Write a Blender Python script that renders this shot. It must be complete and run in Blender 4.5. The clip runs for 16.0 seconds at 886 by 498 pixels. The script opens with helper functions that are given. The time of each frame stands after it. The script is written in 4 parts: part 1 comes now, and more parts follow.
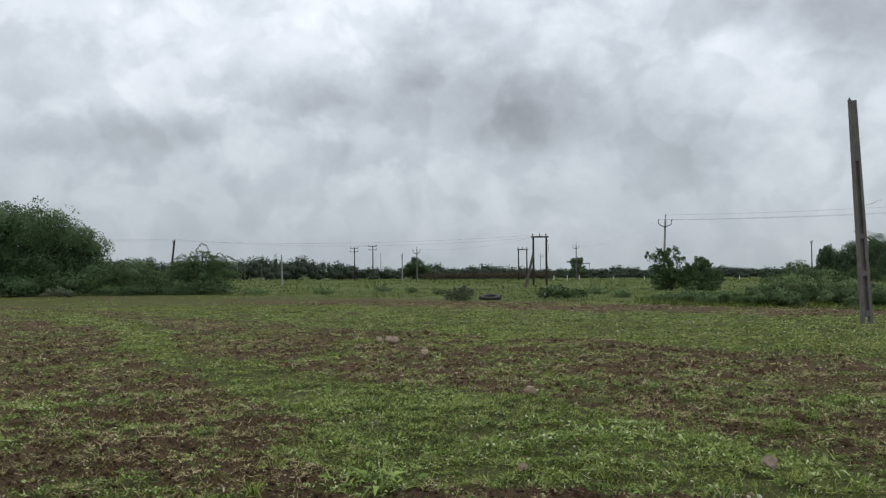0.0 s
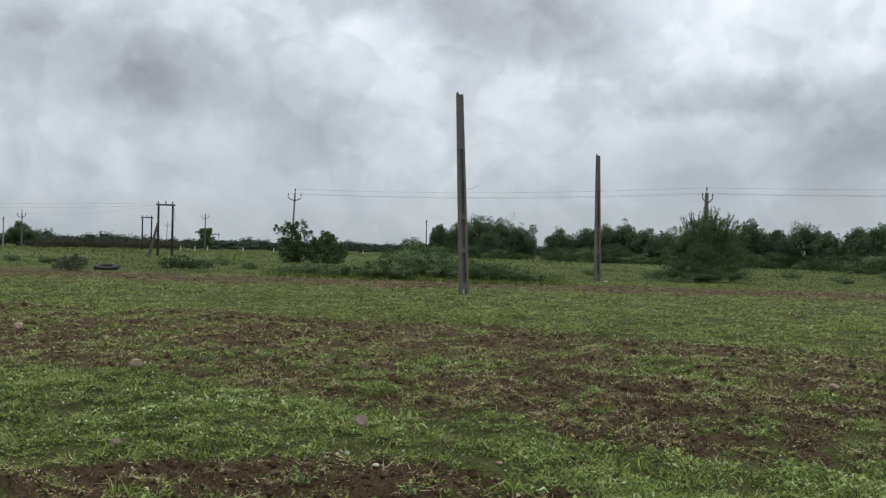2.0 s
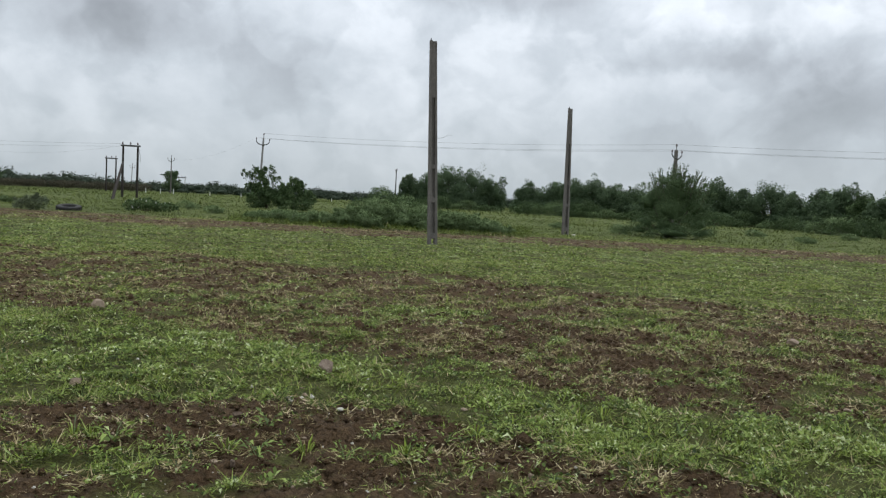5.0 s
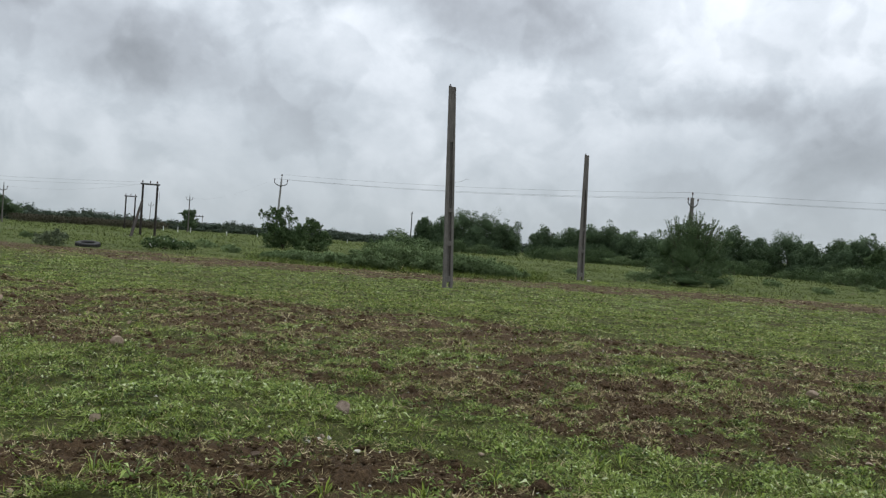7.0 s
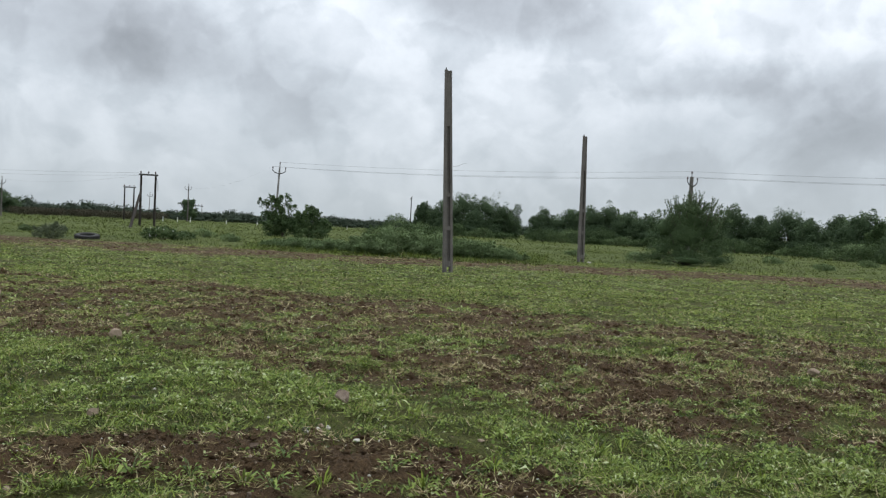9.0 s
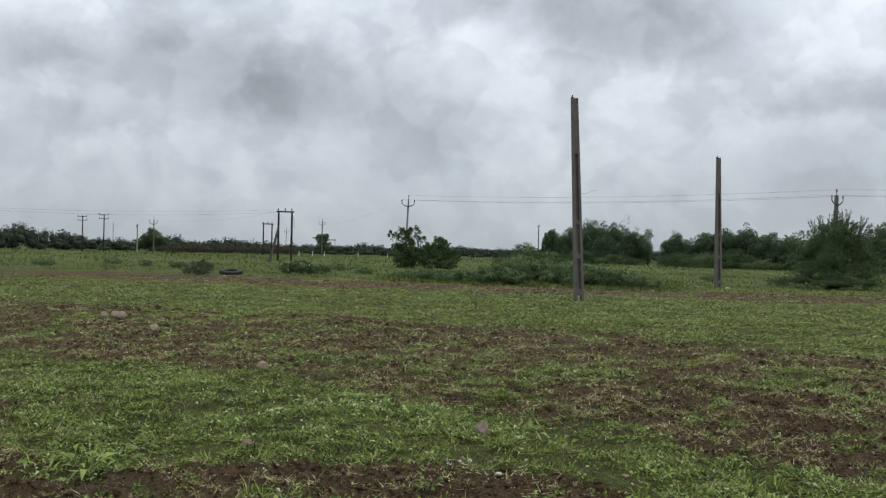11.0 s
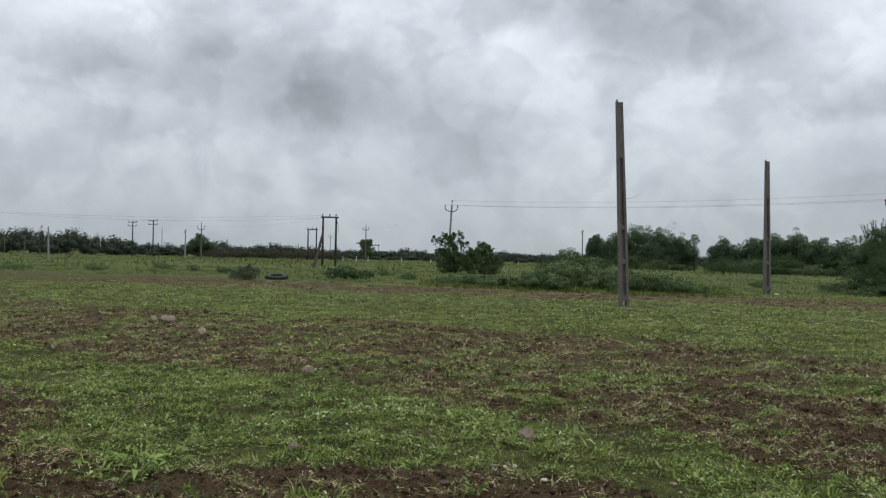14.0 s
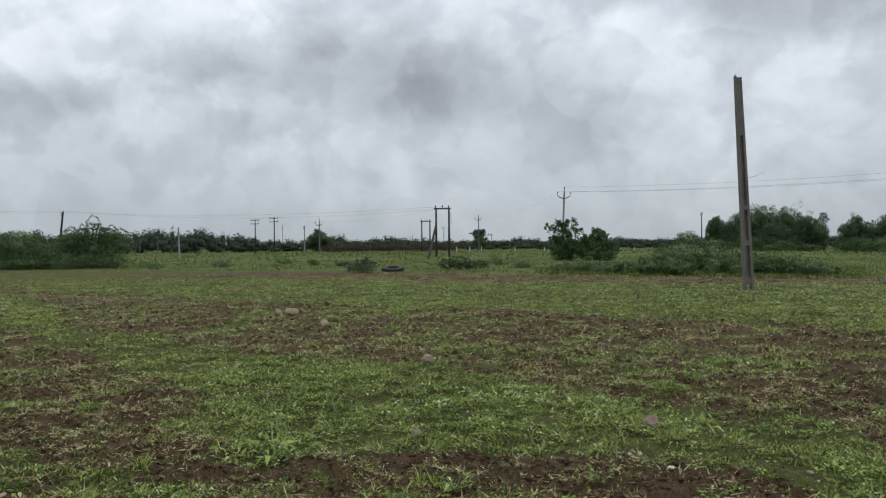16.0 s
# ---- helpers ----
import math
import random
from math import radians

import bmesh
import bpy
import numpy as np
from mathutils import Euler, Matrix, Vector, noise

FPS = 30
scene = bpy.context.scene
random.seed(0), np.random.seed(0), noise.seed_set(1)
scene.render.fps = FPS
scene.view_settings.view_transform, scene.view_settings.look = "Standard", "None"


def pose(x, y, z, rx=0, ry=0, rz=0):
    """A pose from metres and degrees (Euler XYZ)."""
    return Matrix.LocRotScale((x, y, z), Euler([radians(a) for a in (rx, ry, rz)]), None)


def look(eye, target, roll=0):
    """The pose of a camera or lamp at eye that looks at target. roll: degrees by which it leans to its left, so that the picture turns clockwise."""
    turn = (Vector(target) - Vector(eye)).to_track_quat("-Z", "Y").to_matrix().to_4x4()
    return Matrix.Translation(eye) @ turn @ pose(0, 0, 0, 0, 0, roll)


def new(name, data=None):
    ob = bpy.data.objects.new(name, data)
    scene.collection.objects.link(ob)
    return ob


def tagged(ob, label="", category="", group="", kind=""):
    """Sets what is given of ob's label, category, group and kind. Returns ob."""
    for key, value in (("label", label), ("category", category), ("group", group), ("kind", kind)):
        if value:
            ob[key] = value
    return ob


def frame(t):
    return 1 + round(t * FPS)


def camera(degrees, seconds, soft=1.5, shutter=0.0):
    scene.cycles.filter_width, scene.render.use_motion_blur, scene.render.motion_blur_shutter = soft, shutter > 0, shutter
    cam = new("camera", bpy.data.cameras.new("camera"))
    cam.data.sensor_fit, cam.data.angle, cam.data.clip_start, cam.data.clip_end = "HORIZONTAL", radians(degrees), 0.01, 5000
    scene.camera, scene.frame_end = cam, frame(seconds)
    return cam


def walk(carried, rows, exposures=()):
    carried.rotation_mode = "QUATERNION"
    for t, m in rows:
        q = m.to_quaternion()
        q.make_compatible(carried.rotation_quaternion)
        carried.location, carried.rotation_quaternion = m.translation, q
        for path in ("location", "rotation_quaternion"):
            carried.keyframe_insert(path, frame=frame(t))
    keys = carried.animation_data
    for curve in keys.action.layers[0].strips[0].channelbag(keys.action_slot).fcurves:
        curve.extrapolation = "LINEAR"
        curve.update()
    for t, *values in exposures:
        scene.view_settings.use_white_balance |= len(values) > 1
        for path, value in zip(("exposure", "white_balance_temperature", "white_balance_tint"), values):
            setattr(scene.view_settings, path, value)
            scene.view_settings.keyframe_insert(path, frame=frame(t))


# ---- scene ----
cam = camera(55.94, 16.0, soft=1.25)
PATH = [
    (0, (-0.144, -0.029, 1.625), (-4.851, 8.790, 1.889), -0.38),
    (0.5, (-0.136, -0.012, 1.612), (-4.228, 9.110, 1.799), -0.35),
    (1, (-0.061, 0.018, 1.599), (-2.693, 9.665, 1.653), 0.27),
    (1.5, (-0.025, 0.013, 1.606), (-1.699, 9.871, 1.640), 0.82),
    (2, (0.064, -0.029, 1.603), (-0.487, 9.956, 1.568), 1.22),
    (2.5, (0.103, -0.055, 1.604), (0.073, 9.944, 1.501), 0.28),
    (3, (0.129, -0.037, 1.605), (0.255, 9.962, 1.487), -0.97),
    (3.5, (0.157, -0.028, 1.609), (0.379, 9.969, 1.482), -1.05),
    (4, (0.160, -0.015, 1.601), (0.528, 9.974, 1.308), 0.31),
    (4.5, (0.098, 0.035, 1.579), (0.225, 10.019, 1.026), 1.94),
    (4.7, (0.070, 0.043, 1.568), (0.043, 10.023, 0.945), 2.38),
    (6.8, (0.022, -0.011, 1.583), (-0.365, 9.980, 1.421), 3.59),
    (7, (0.008, -0.008, 1.569), (-0.345, 9.985, 1.462), 3.86),
    (7.5, (0.006, 0.014, 1.577), (-0.288, 10.009, 1.458), 3.89),
    (8, (0.014, 0.040, 1.577), (-0.274, 10.031, 1.294), 3.52),
    (8.5, (0.022, 0.040, 1.577), (-0.305, 10.029, 1.234), 3.27),
    (9, (0.042, 0.043, 1.587), (-0.307, 10.033, 1.291), 2.64),
    (9.5, (0.013, 0.013, 1.598), (-0.980, 9.963, 1.480), 1.35),
    (10, (-0.008, 0.008, 1.612), (-1.689, 9.866, 1.639), 0.68),
    (10.2, (-0.028, 0.005, 1.617), (-1.809, 9.844, 1.663), 0.77),
    (12.5, (-0.010, -0.006, 1.606), (-1.929, 9.807, 1.494), 1.23),
    (13, (-0.020, 0.005, 1.601), (-1.972, 9.812, 1.490), 1.14),
    (13.5, (-0.022, 0.013, 1.609), (-2.085, 9.798, 1.544), 1.14),
    (14, (-0.036, -0.013, 1.613), (-2.415, 9.700, 1.665), 1.18),
    (14.5, (-0.045, -0.004, 1.613), (-2.763, 9.619, 1.681), 0.93),
    (15, (-0.053, -0.009, 1.601), (-3.138, 9.504, 1.529), 1.05),
    (15.5, (-0.060, -0.012, 1.604), (-3.447, 9.397, 1.479), 0.34),
    (16, (-0.058, -0.011, 1.598), (-3.725, 9.292, 1.516), -0.62),
]
walk(cam, [(t, look(eye, target, roll)) for t, eye, target, roll in PATH],
     [(0, -0.12), (1.0, -0.16), (2.0, -0.10), (3.5, -0.04), (4.0, -0.04), (4.5, 0.08), (7, 0.0), (9, 0.10), (9.5, 0.06), (10, -0.06), (12.5, -0.12), (14.5, -0.14), (16, -0.10)])

# ---------------------------------------------------------------- light
# Overcast monsoon sky: a thin share of clear sky behind a full cloud cover, and a weak, wide sun behind the cloud.
SUN_EL, SUN_AZ = radians(55), radians(35)
world = bpy.data.worlds.new("overcast_sky")
scene.world = world
world.use_nodes = True
wt = world.node_tree
wt.nodes.clear()


def wmath(op, a, b=None, c=None):
    n = wt.nodes.new("ShaderNodeMath")
    n.operation = op
    for i, v in enumerate((a, b, c)):
        if v is None:
            continue
        if isinstance(v, (int, float)):
            n.inputs[i].default_value = v
        else:
            wt.links.new(v, n.inputs[i])
    return n.outputs[0]


def wnoise(vec, scale, detail, rough, distort=0.0):
    n = wt.nodes.new("ShaderNodeTexNoise")
    n.inputs["Scale"].default_value = scale
    n.inputs["Detail"].default_value = detail
    n.inputs["Roughness"].default_value = rough
    n.inputs["Distortion"].default_value = distort
    wt.links.new(vec, n.inputs["Vector"])
    return n.outputs["Fac"]


coord = wt.nodes.new("ShaderNodeTexCoord")
sep = wt.nodes.new("ShaderNodeSeparateXYZ")
wt.links.new(coord.outputs["Generated"], sep.inputs[0])
dx, dy, dz = sep.outputs
up = wmath("MAXIMUM", dz, 0.0)
# billows as broad as high, seen as lumps and not as streaks
billow = wt.nodes.new("ShaderNodeCombineXYZ")
for k, (src, scale) in enumerate(((dx, 1.0), (dy, 1.0), (dz, 1.15))):
    wt.links.new(wmath("MULTIPLY", src, scale), billow.inputs[k])
big = wnoise(billow.outputs[0], 5.2, 8.0, 0.56, 0.2)
small = wnoise(billow.outputs[0], 19.0, 8.0, 0.6, 0.15)
warp_a = wmath("MULTIPLY", wmath("SUBTRACT", wnoise(billow.outputs[0], 8.0, 7.0, 0.6), 0.5), 10.0)
warp_b = wmath("MULTIPLY", wmath("SUBTRACT", wnoise(billow.outputs[0], 9.3, 7.0, 0.6), 0.5), 5.5)
azim = wmath("ADD", wmath("MULTIPLY", wmath("ARCTAN2", dx, dy), 57.2958), warp_a)
elev = wmath("ADD", wmath("MULTIPLY", wmath("ARCSINE", dz), 57.2958), warp_b)
# cloud bodies with flatter bases: azimuth, elevation, half width, height above and below (degrees), depth
CLOUDS = [(1.5, 15.2, 7.6, 4.5, 2.5, 0.50), (-5.0, 17.0, 5.0, 3.0, 2.2, 0.20), (-22.6, 9.8, 8.6, 4.2, 1.9, 0.38), (-27.0, 12.4, 8.0, 3.0, 2.6, 0.18),
          (-37.0, 10.8, 4.6, 1.7, 1.1, 0.32), (-33.4, 7.7, 3.4, 1.4, 0.9, 0.26), (-51.0, 7.8, 4.4, 1.8, 1.1, 0.30), (-45.3, 9.1, 3.6, 1.4, 1.0, 0.26),
          (-39.3, 5.9, 2.8, 1.5, 1.1, 0.14), (-11.0, 7.4, 4.4, 2.0, 1.5, 0.18), (16.5, 9.7, 4.6, 1.7, 1.0, 0.40), (24.0, 6.8, 7.0, 2.6, 2.4, 0.42), (10.0, 5.4, 6.0, 2.4, 2.6, 0.20), (20.0, 3.5, 12.0, 2.5, 3.0, 0.18),
          (-16.4, 13.2, 2.4, 3.0, 2.6, -0.12), (14.0, 14.0, 7.0, 3.0, 2.6, -0.12), (-53.0, 14.5, 5.0, 4.0, 4.0, -0.10), (-9.5, 12.8, 3.6, 2.6, 2.4, 0.0), (-37.0, 15.4, 5.0, 2.6, 2.2, -0.10)]
heavy = None
for az, el, ra, above, below, depth in CLOUDS:
    qa = wmath("POWER", wmath("ABSOLUTE", wmath("DIVIDE", wmath("SUBTRACT", azim, az), ra)), 2.4)
    de = wmath("SUBTRACT", elev, el)
    qe = wmath("POWER", wmath("MAXIMUM", wmath("DIVIDE", de, above), wmath("DIVIDE", de, -below)), 2.4)
    blob = wmath("MULTIPLY", wmath("EXPONENT", wmath("MULTIPLY", wmath("ADD", qa, qe), -0.9)), depth)
    heavy = blob if heavy is None else wmath("ADD", heavy, blob)
grain = wmath("ADD", wmath("MULTIPLY", wmath("SUBTRACT", big, 0.5), 0.42), wmath("MULTIPLY", wmath("SUBTRACT", small, 0.5), 0.40))
def puffs(scale, lo, hi):
    """Lumps of cloud with an edge, 0 to 1."""
    n = wt.nodes.new("ShaderNodeMapRange")
    n.interpolation_type = "SMOOTHSTEP"
    n.inputs["From Min"].default_value, n.inputs["From Max"].default_value = lo, hi
    wt.links.new(wnoise(billow.outputs[0], scale, 5.0, 0.48, 0.4), n.inputs["Value"])
    return n.outputs["Result"]


layers = wmath("ADD", wmath("MULTIPLY", puffs(6.0, 0.44, 0.56), 0.16), wmath("MULTIPLY", puffs(14.0, 0.44, 0.56), 0.12))
thick = wmath("ADD", wmath("SUBTRACT", wmath("ADD", heavy, layers), grain), 0.108)
ramp = wt.nodes.new("ShaderNodeValToRGB")
ramp.color_ramp.elements[0].position, ramp.color_ramp.elements[0].color = 0.0, (0.84, 0.89, 0.96, 1)
ramp.color_ramp.elements[1].position, ramp.color_ramp.elements[1].color = 1.0, (0.25, 0.268, 0.298, 1)
mid = ramp.color_ramp.elements.new(0.38)
mid.color = (0.555, 0.605, 0.665, 1)
ramp.color_ramp.elements.new(0.62).color = (0.425, 0.460, 0.510, 1)
wt.links.new(thick, ramp.inputs[0])
# the even grey-blue veil low over the land
veil = wt.nodes.new("ShaderNodeMix")
veil.data_type = "RGBA"
wt.links.new(wmath("MULTIPLY", wmath("EXPONENT", wmath("MULTIPLY", up, -9.0)), 0.74), veil.inputs[0])
wt.links.new(ramp.outputs[0], veil.inputs[6])
veil.inputs[7].default_value = (0.425, 0.487, 0.525, 1)
cloud_bg = wt.nodes.new("ShaderNodeBackground")
wt.links.new(veil.outputs[2], cloud_bg.inputs[0])
# an overcast sky is brighter towards the zenith
lift = wmath("ADD", 1.0, wmath("MULTIPLY", wmath("POWER", up, 1.3), 1.5))
wt.links.new(lift, cloud_bg.inputs[1])
sky = wt.nodes.new("ShaderNodeTexSky")
sky.sky_type, sky.sun_disc, sky.sun_elevation, sky.sun_rotation = "NISHITA", False, SUN_EL, SUN_AZ
sky_bg = wt.nodes.new("ShaderNodeBackground")
wt.links.new(sky.outputs[0], sky_bg.inputs[0])
sky_bg.inputs[1].default_value = 0.07
mix = wt.nodes.new("ShaderNodeMixShader")
mix.inputs[0].default_value = 0.94
out = wt.nodes.new("ShaderNodeOutputWorld")
wt.links.new(sky_bg.outputs[0], mix.inputs[1])
wt.links.new(cloud_bg.outputs[0], mix.inputs[2])
wt.links.new(mix.outputs[0], out.inputs[0])

sun_data = bpy.data.lights.new("sun", "SUN")
sun_data.energy, sun_data.angle, sun_data.color = 0.8, radians(25), (1.0, 0.97, 0.92)
sun = new("sun", sun_data)
sun.matrix_world = look((40 * math.sin(SUN_AZ), 40 * math.cos(SUN_AZ), 60), (0, 0, 0))


# ---------------------------------------------------------------- materials
def material(name, rough=0.8, specular=0.3):
    m = bpy.data.materials.new(name)
    m.use_nodes = True
    b = m.node_tree.nodes["Principled BSDF"]
    b.inputs["Roughness"].default_value = rough
    b.inputs["Specular IOR Level"].default_value = specular
    return m, m.node_tree, b


def noise_fac(nt, scale, detail=5.0, rough=0.6):
    tc = nt.nodes.new("ShaderNodeTexCoord")
    n = nt.nodes.new("ShaderNodeTexNoise")
    n.inputs["Scale"].default_value, n.inputs["Detail"].default_value, n.inputs["Roughness"].default_value = scale, detail, rough
    nt.links.new(tc.outputs["Object"], n.inputs["Vector"])
    return n.outputs["Fac"]


def ramp_of(nt, fac, stops):
    r = nt.nodes.new("ShaderNodeValToRGB")
    els = r.color_ramp.elements
    els[0].position, els[0].color = stops[0][0], (*stops[0][1], 1)
    els[1].position, els[1].color = stops[-1][0], (*stops[-1][1], 1)
    for pos, col in stops[1:-1]:
        els.new(pos).color = (*col, 1)
    nt.links.new(fac, r.inputs[0])
    return r.outputs[0]


def mixed(nt, fac, a, b, blend="MIX"):
    n = nt.nodes.new("ShaderNodeMix")
    n.data_type, n.blend_type = "RGBA", blend
    for v, i in ((fac, 0), (a, 6), (b, 7)):
        if isinstance(v, float):
            n.inputs[i].default_value = v
        elif isinstance(v, tuple):
            n.inputs[i].default_value = (*v, 1)
        else:
            nt.links.new(v, n.inputs[i])
    return n.outputs[2]


def bumped(nt, b, fac, strength, distance):
    n = nt.nodes.new("ShaderNodeBump")
    n.inputs["Strength"].default_value, n.inputs["Distance"].default_value = strength, distance
    nt.links.new(fac, n.inputs["Height"])
    nt.links.new(n.outputs[0], b.inputs["Normal"])


def attribute(nt, name):
    n = nt.nodes.new("ShaderNodeAttribute")
    n.attribute_name = name
    return n.outputs["Fac"]


def plain(name, dark, light, scale=6.0, rough=0.8, bump=0.3, distance=0.01, specular=0.3, metal=0.0):
    """A weathered surface: two colours at two scales and a fine relief."""
    m, nt, b = material(name, rough, specular)
    a, c = noise_fac(nt, scale, 6.0), noise_fac(nt, scale * 9, 4.0)
    col = mixed(nt, 0.45, ramp_of(nt, a, [(0.3, dark), (0.7, light)]), ramp_of(nt, c, [(0.3, dark), (0.7, light)]))
    nt.links.new(col, b.inputs["Base Color"])
    b.inputs["Metallic"].default_value = metal
    bumped(nt, b, c, bump, distance)
    return m


def foliage(name, stops, through_light=0.2, rough=0.75, specular=0.12):
    """Leaves: colour by each leaf's own tint, a little light through the blade."""
    m, nt, b = material(name, rough, specular)
    col = ramp_of(nt, attribute(nt, "tint"), stops)
    nt.links.new(col, b.inputs["Base Color"])
    tr = nt.nodes.new("ShaderNodeBsdfTranslucent")
    nt.links.new(col, tr.inputs[0])
    mx = nt.nodes.new("ShaderNodeMixShader")
    mx.inputs[0].default_value = through_light
    nt.links.new(b.outputs[0], mx.inputs[1])
    nt.links.new(tr.outputs[0], mx.inputs[2])
    nt.links.new(mx.outputs[0], nt.nodes["Material Output"].inputs[0])
    return m


GRASS = foliage("grass_blades", [(0.0, (0.020, 0.030, 0.008)), (0.35, (0.102, 0.135, 0.025)), (0.62, (0.226, 0.292, 0.047)),
                                 (0.80, (0.30, 0.37, 0.12)), (0.83, (0.125, 0.104, 0.042)), (0.92, (0.27, 0.215, 0.10)), (1.0, (0.54, 0.46, 0.28))], 0.25, 0.65, 0.14)
WEED = foliage("weed_leaves", [(0.0, (0.026, 0.044, 0.012)), (0.45, (0.127, 0.184, 0.035)), (0.8, (0.270, 0.348, 0.085)), (1.0, (0.46, 0.51, 0.28))], 0.2, 0.55, 0.18)
# leaf green raised and slightly blued, painting in haze over the distant trees
TREE_DARK = foliage("tree_leaves", [(0.0, (0.050, 0.076, 0.042)), (0.5, (0.084, 0.126, 0.062)), (1.0, (0.140, 0.192, 0.092))])
# greyer and bluer than the nearer leaves: distance haze painted into the colour
FAR_LEAF_HAZED = foliage("far_leaves_hazed", [(0.0, (0.034, 0.047, 0.032)), (0.5, (0.046, 0.063, 0.041)), (1.0, (0.062, 0.082, 0.051))], 0.1)
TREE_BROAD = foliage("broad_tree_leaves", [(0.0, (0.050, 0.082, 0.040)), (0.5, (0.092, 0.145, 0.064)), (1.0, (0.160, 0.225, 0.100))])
SCRUB_GREEN = foliage("scrub_leaves", [(0.0, (0.064, 0.096, 0.042)), (0.5, (0.130, 0.184, 0.076)), (1.0, (0.27, 0.33, 0.18))])
MEADOW_LEAF = foliage("meadow_grass_blades", [(0.0, (0.056, 0.074, 0.020)), (0.5, (0.092, 0.118, 0.028)), (1.0, (0.150, 0.180, 0.050))], 0.2, 0.7, 0.1)
BUSH_GREEN = foliage("bush_leaves", [(0.0, (0.040, 0.063, 0.027)), (0.5, (0.074, 0.115, 0.045)), (1.0, (0.155, 0.205, 0.088))])
FEATHER = foliage("feathery_leaves", [(0.0, (0.044, 0.070, 0.034)), (0.5, (0.090, 0.136, 0.058)), (1.0, (0.19, 0.25, 0.12))])
FEATHER_DARK = foliage("mesquite_leaves", [(0.0, (0.056, 0.090, 0.042)), (0.5, (0.098, 0.150, 0.062)), (1.0, (0.17, 0.235, 0.095))])
SCRUB_DRY = foliage("dry_scrub", [(0.0, (0.045, 0.038, 0.026)), (0.5, (0.066, 0.060, 0.038)), (1.0, (0.075, 0.085, 0.046))])
SCRUB_GREY = foliage("grey_scrub", [(0.0, (0.07, 0.085, 0.055)), (0.5, (0.12, 0.145, 0.085)), (1.0, (0.19, 0.22, 0.13))])
FLOWER = foliage("white_flowers", [(0.0, (0.50, 0.52, 0.46)), (1.0, (0.75, 0.76, 0.72))])
BARK = plain("bark", (0.045, 0.036, 0.028), (0.12, 0.10, 0.08), 4.0, 0.9, 0.6, 0.02)
CONCRETE = plain("weathered_concrete", (0.078, 0.071, 0.063), (0.175, 0.160, 0.143), 2.2, 0.9, 0.35, 0.01)
CONCRETE_PALE = plain("pale_concrete", (0.17, 0.165, 0.16), (0.30, 0.29, 0.275), 2.0, 0.9, 0.3, 0.01)
WOOD_DARK = plain("dark_timber_pole", (0.022, 0.02, 0.018), (0.06, 0.052, 0.045), 2.5, 0.95, 0.4, 0.01, 0.05)
STEEL = plain("dull_steel", (0.07, 0.07, 0.07), (0.14, 0.135, 0.13), 5.0, 0.6, 0.2, 0.004, 0.4, 0.6)
PORCELAIN = plain("brown_porcelain", (0.05, 0.03, 0.025), (0.09, 0.05, 0.04), 8.0, 0.25, 0.05, 0.002, 0.5)
WIRE = plain("aluminium_wire", (0.16, 0.16, 0.165), (0.24, 0.24, 0.25), 3.0, 0.6, 0.05, 0.002, 0.3, 0.4)
RUBBER = plain("old_rubber", (0.012, 0.012, 0.012), (0.035, 0.033, 0.03), 5.0, 0.75, 0.4, 0.01)
STONE = plain("field_stone", (0.15, 0.108, 0.074), (0.37, 0.285, 0.21), 7.0, 0.9, 0.6, 0.01)
CHIP = plain("whitish_chips", (0.38, 0.36, 0.31), (0.60, 0.57, 0.50), 9.0, 0.9, 0.3, 0.003)
MOTTLED = plain("mottled_stone", (0.075, 0.046, 0.034), (0.33, 0.26, 0.20), 22.0, 0.95, 0.8, 0.012)
STONE_DARK = plain("brown_stone", (0.055, 0.038, 0.026), (0.14, 0.10, 0.07), 7.0, 0.9, 0.6, 0.01)
WHITE_PAINT = plain("old_whitewash", (0.48, 0.48, 0.46), (0.68, 0.68, 0.66), 1.5, 0.85, 0.2, 0.005)
ROOF_SHEET = plain("grey_roof_sheet", (0.20, 0.21, 0.22), (0.34, 0.35, 0.36), 1.2, 0.6, 0.2, 0.01)

# soil and turf: the share of bare soil is an attribute of the ground sheet
SOIL, nt, b = material("ploughed_soil_and_turf", 0.95, 0.15)
coarse, fine = noise_fac(nt, 1.7, 6.0, 0.6), noise_fac(nt, 34.0, 6.0, 0.7)
mids = noise_fac(nt, 11.0, 5.0, 0.65)
earth = mixed(nt, 0.5, mixed(nt, 0.5, ramp_of(nt, coarse, [(0.3, (0.042, 0.0245, 0.0120)), (0.7, (0.088, 0.054, 0.027))]),
                             ramp_of(nt, mids, [(0.34, (0.021, 0.0125, 0.0062)), (0.66, (0.112, 0.071, 0.036))])),
              ramp_of(nt, fine, [(0.34, (0.011, 0.0065, 0.0034)), (0.68, (0.165, 0.107, 0.055))]))
turf = mixed(nt, 0.55, ramp_of(nt, mids, [(0.34, (0.036, 0.031, 0.010)), (0.66, (0.088, 0.098, 0.022))]),
             ramp_of(nt, fine, [(0.34, (0.012, 0.010, 0.0035)), (0.68, (0.124, 0.136, 0.034))]))
broad = noise_fac(nt, 0.22, 4.0, 0.6)
meadow = mixed(nt, 0.5, ramp_of(nt, coarse, [(0.3, (0.054, 0.070, 0.019)), (0.7, (0.088, 0.108, 0.027))]),
               ramp_of(nt, broad, [(0.36, (0.048, 0.066, 0.018)), (0.66, (0.104, 0.122, 0.032))]))
turf = mixed(nt, attribute(nt, "lush"), turf, meadow)
nt.links.new(mixed(nt, attribute(nt, "bare"), turf, earth), b.inputs["Base Color"])
bumped(nt, b, mixed(nt, 0.5, mids, fine), 1.0, 0.09)


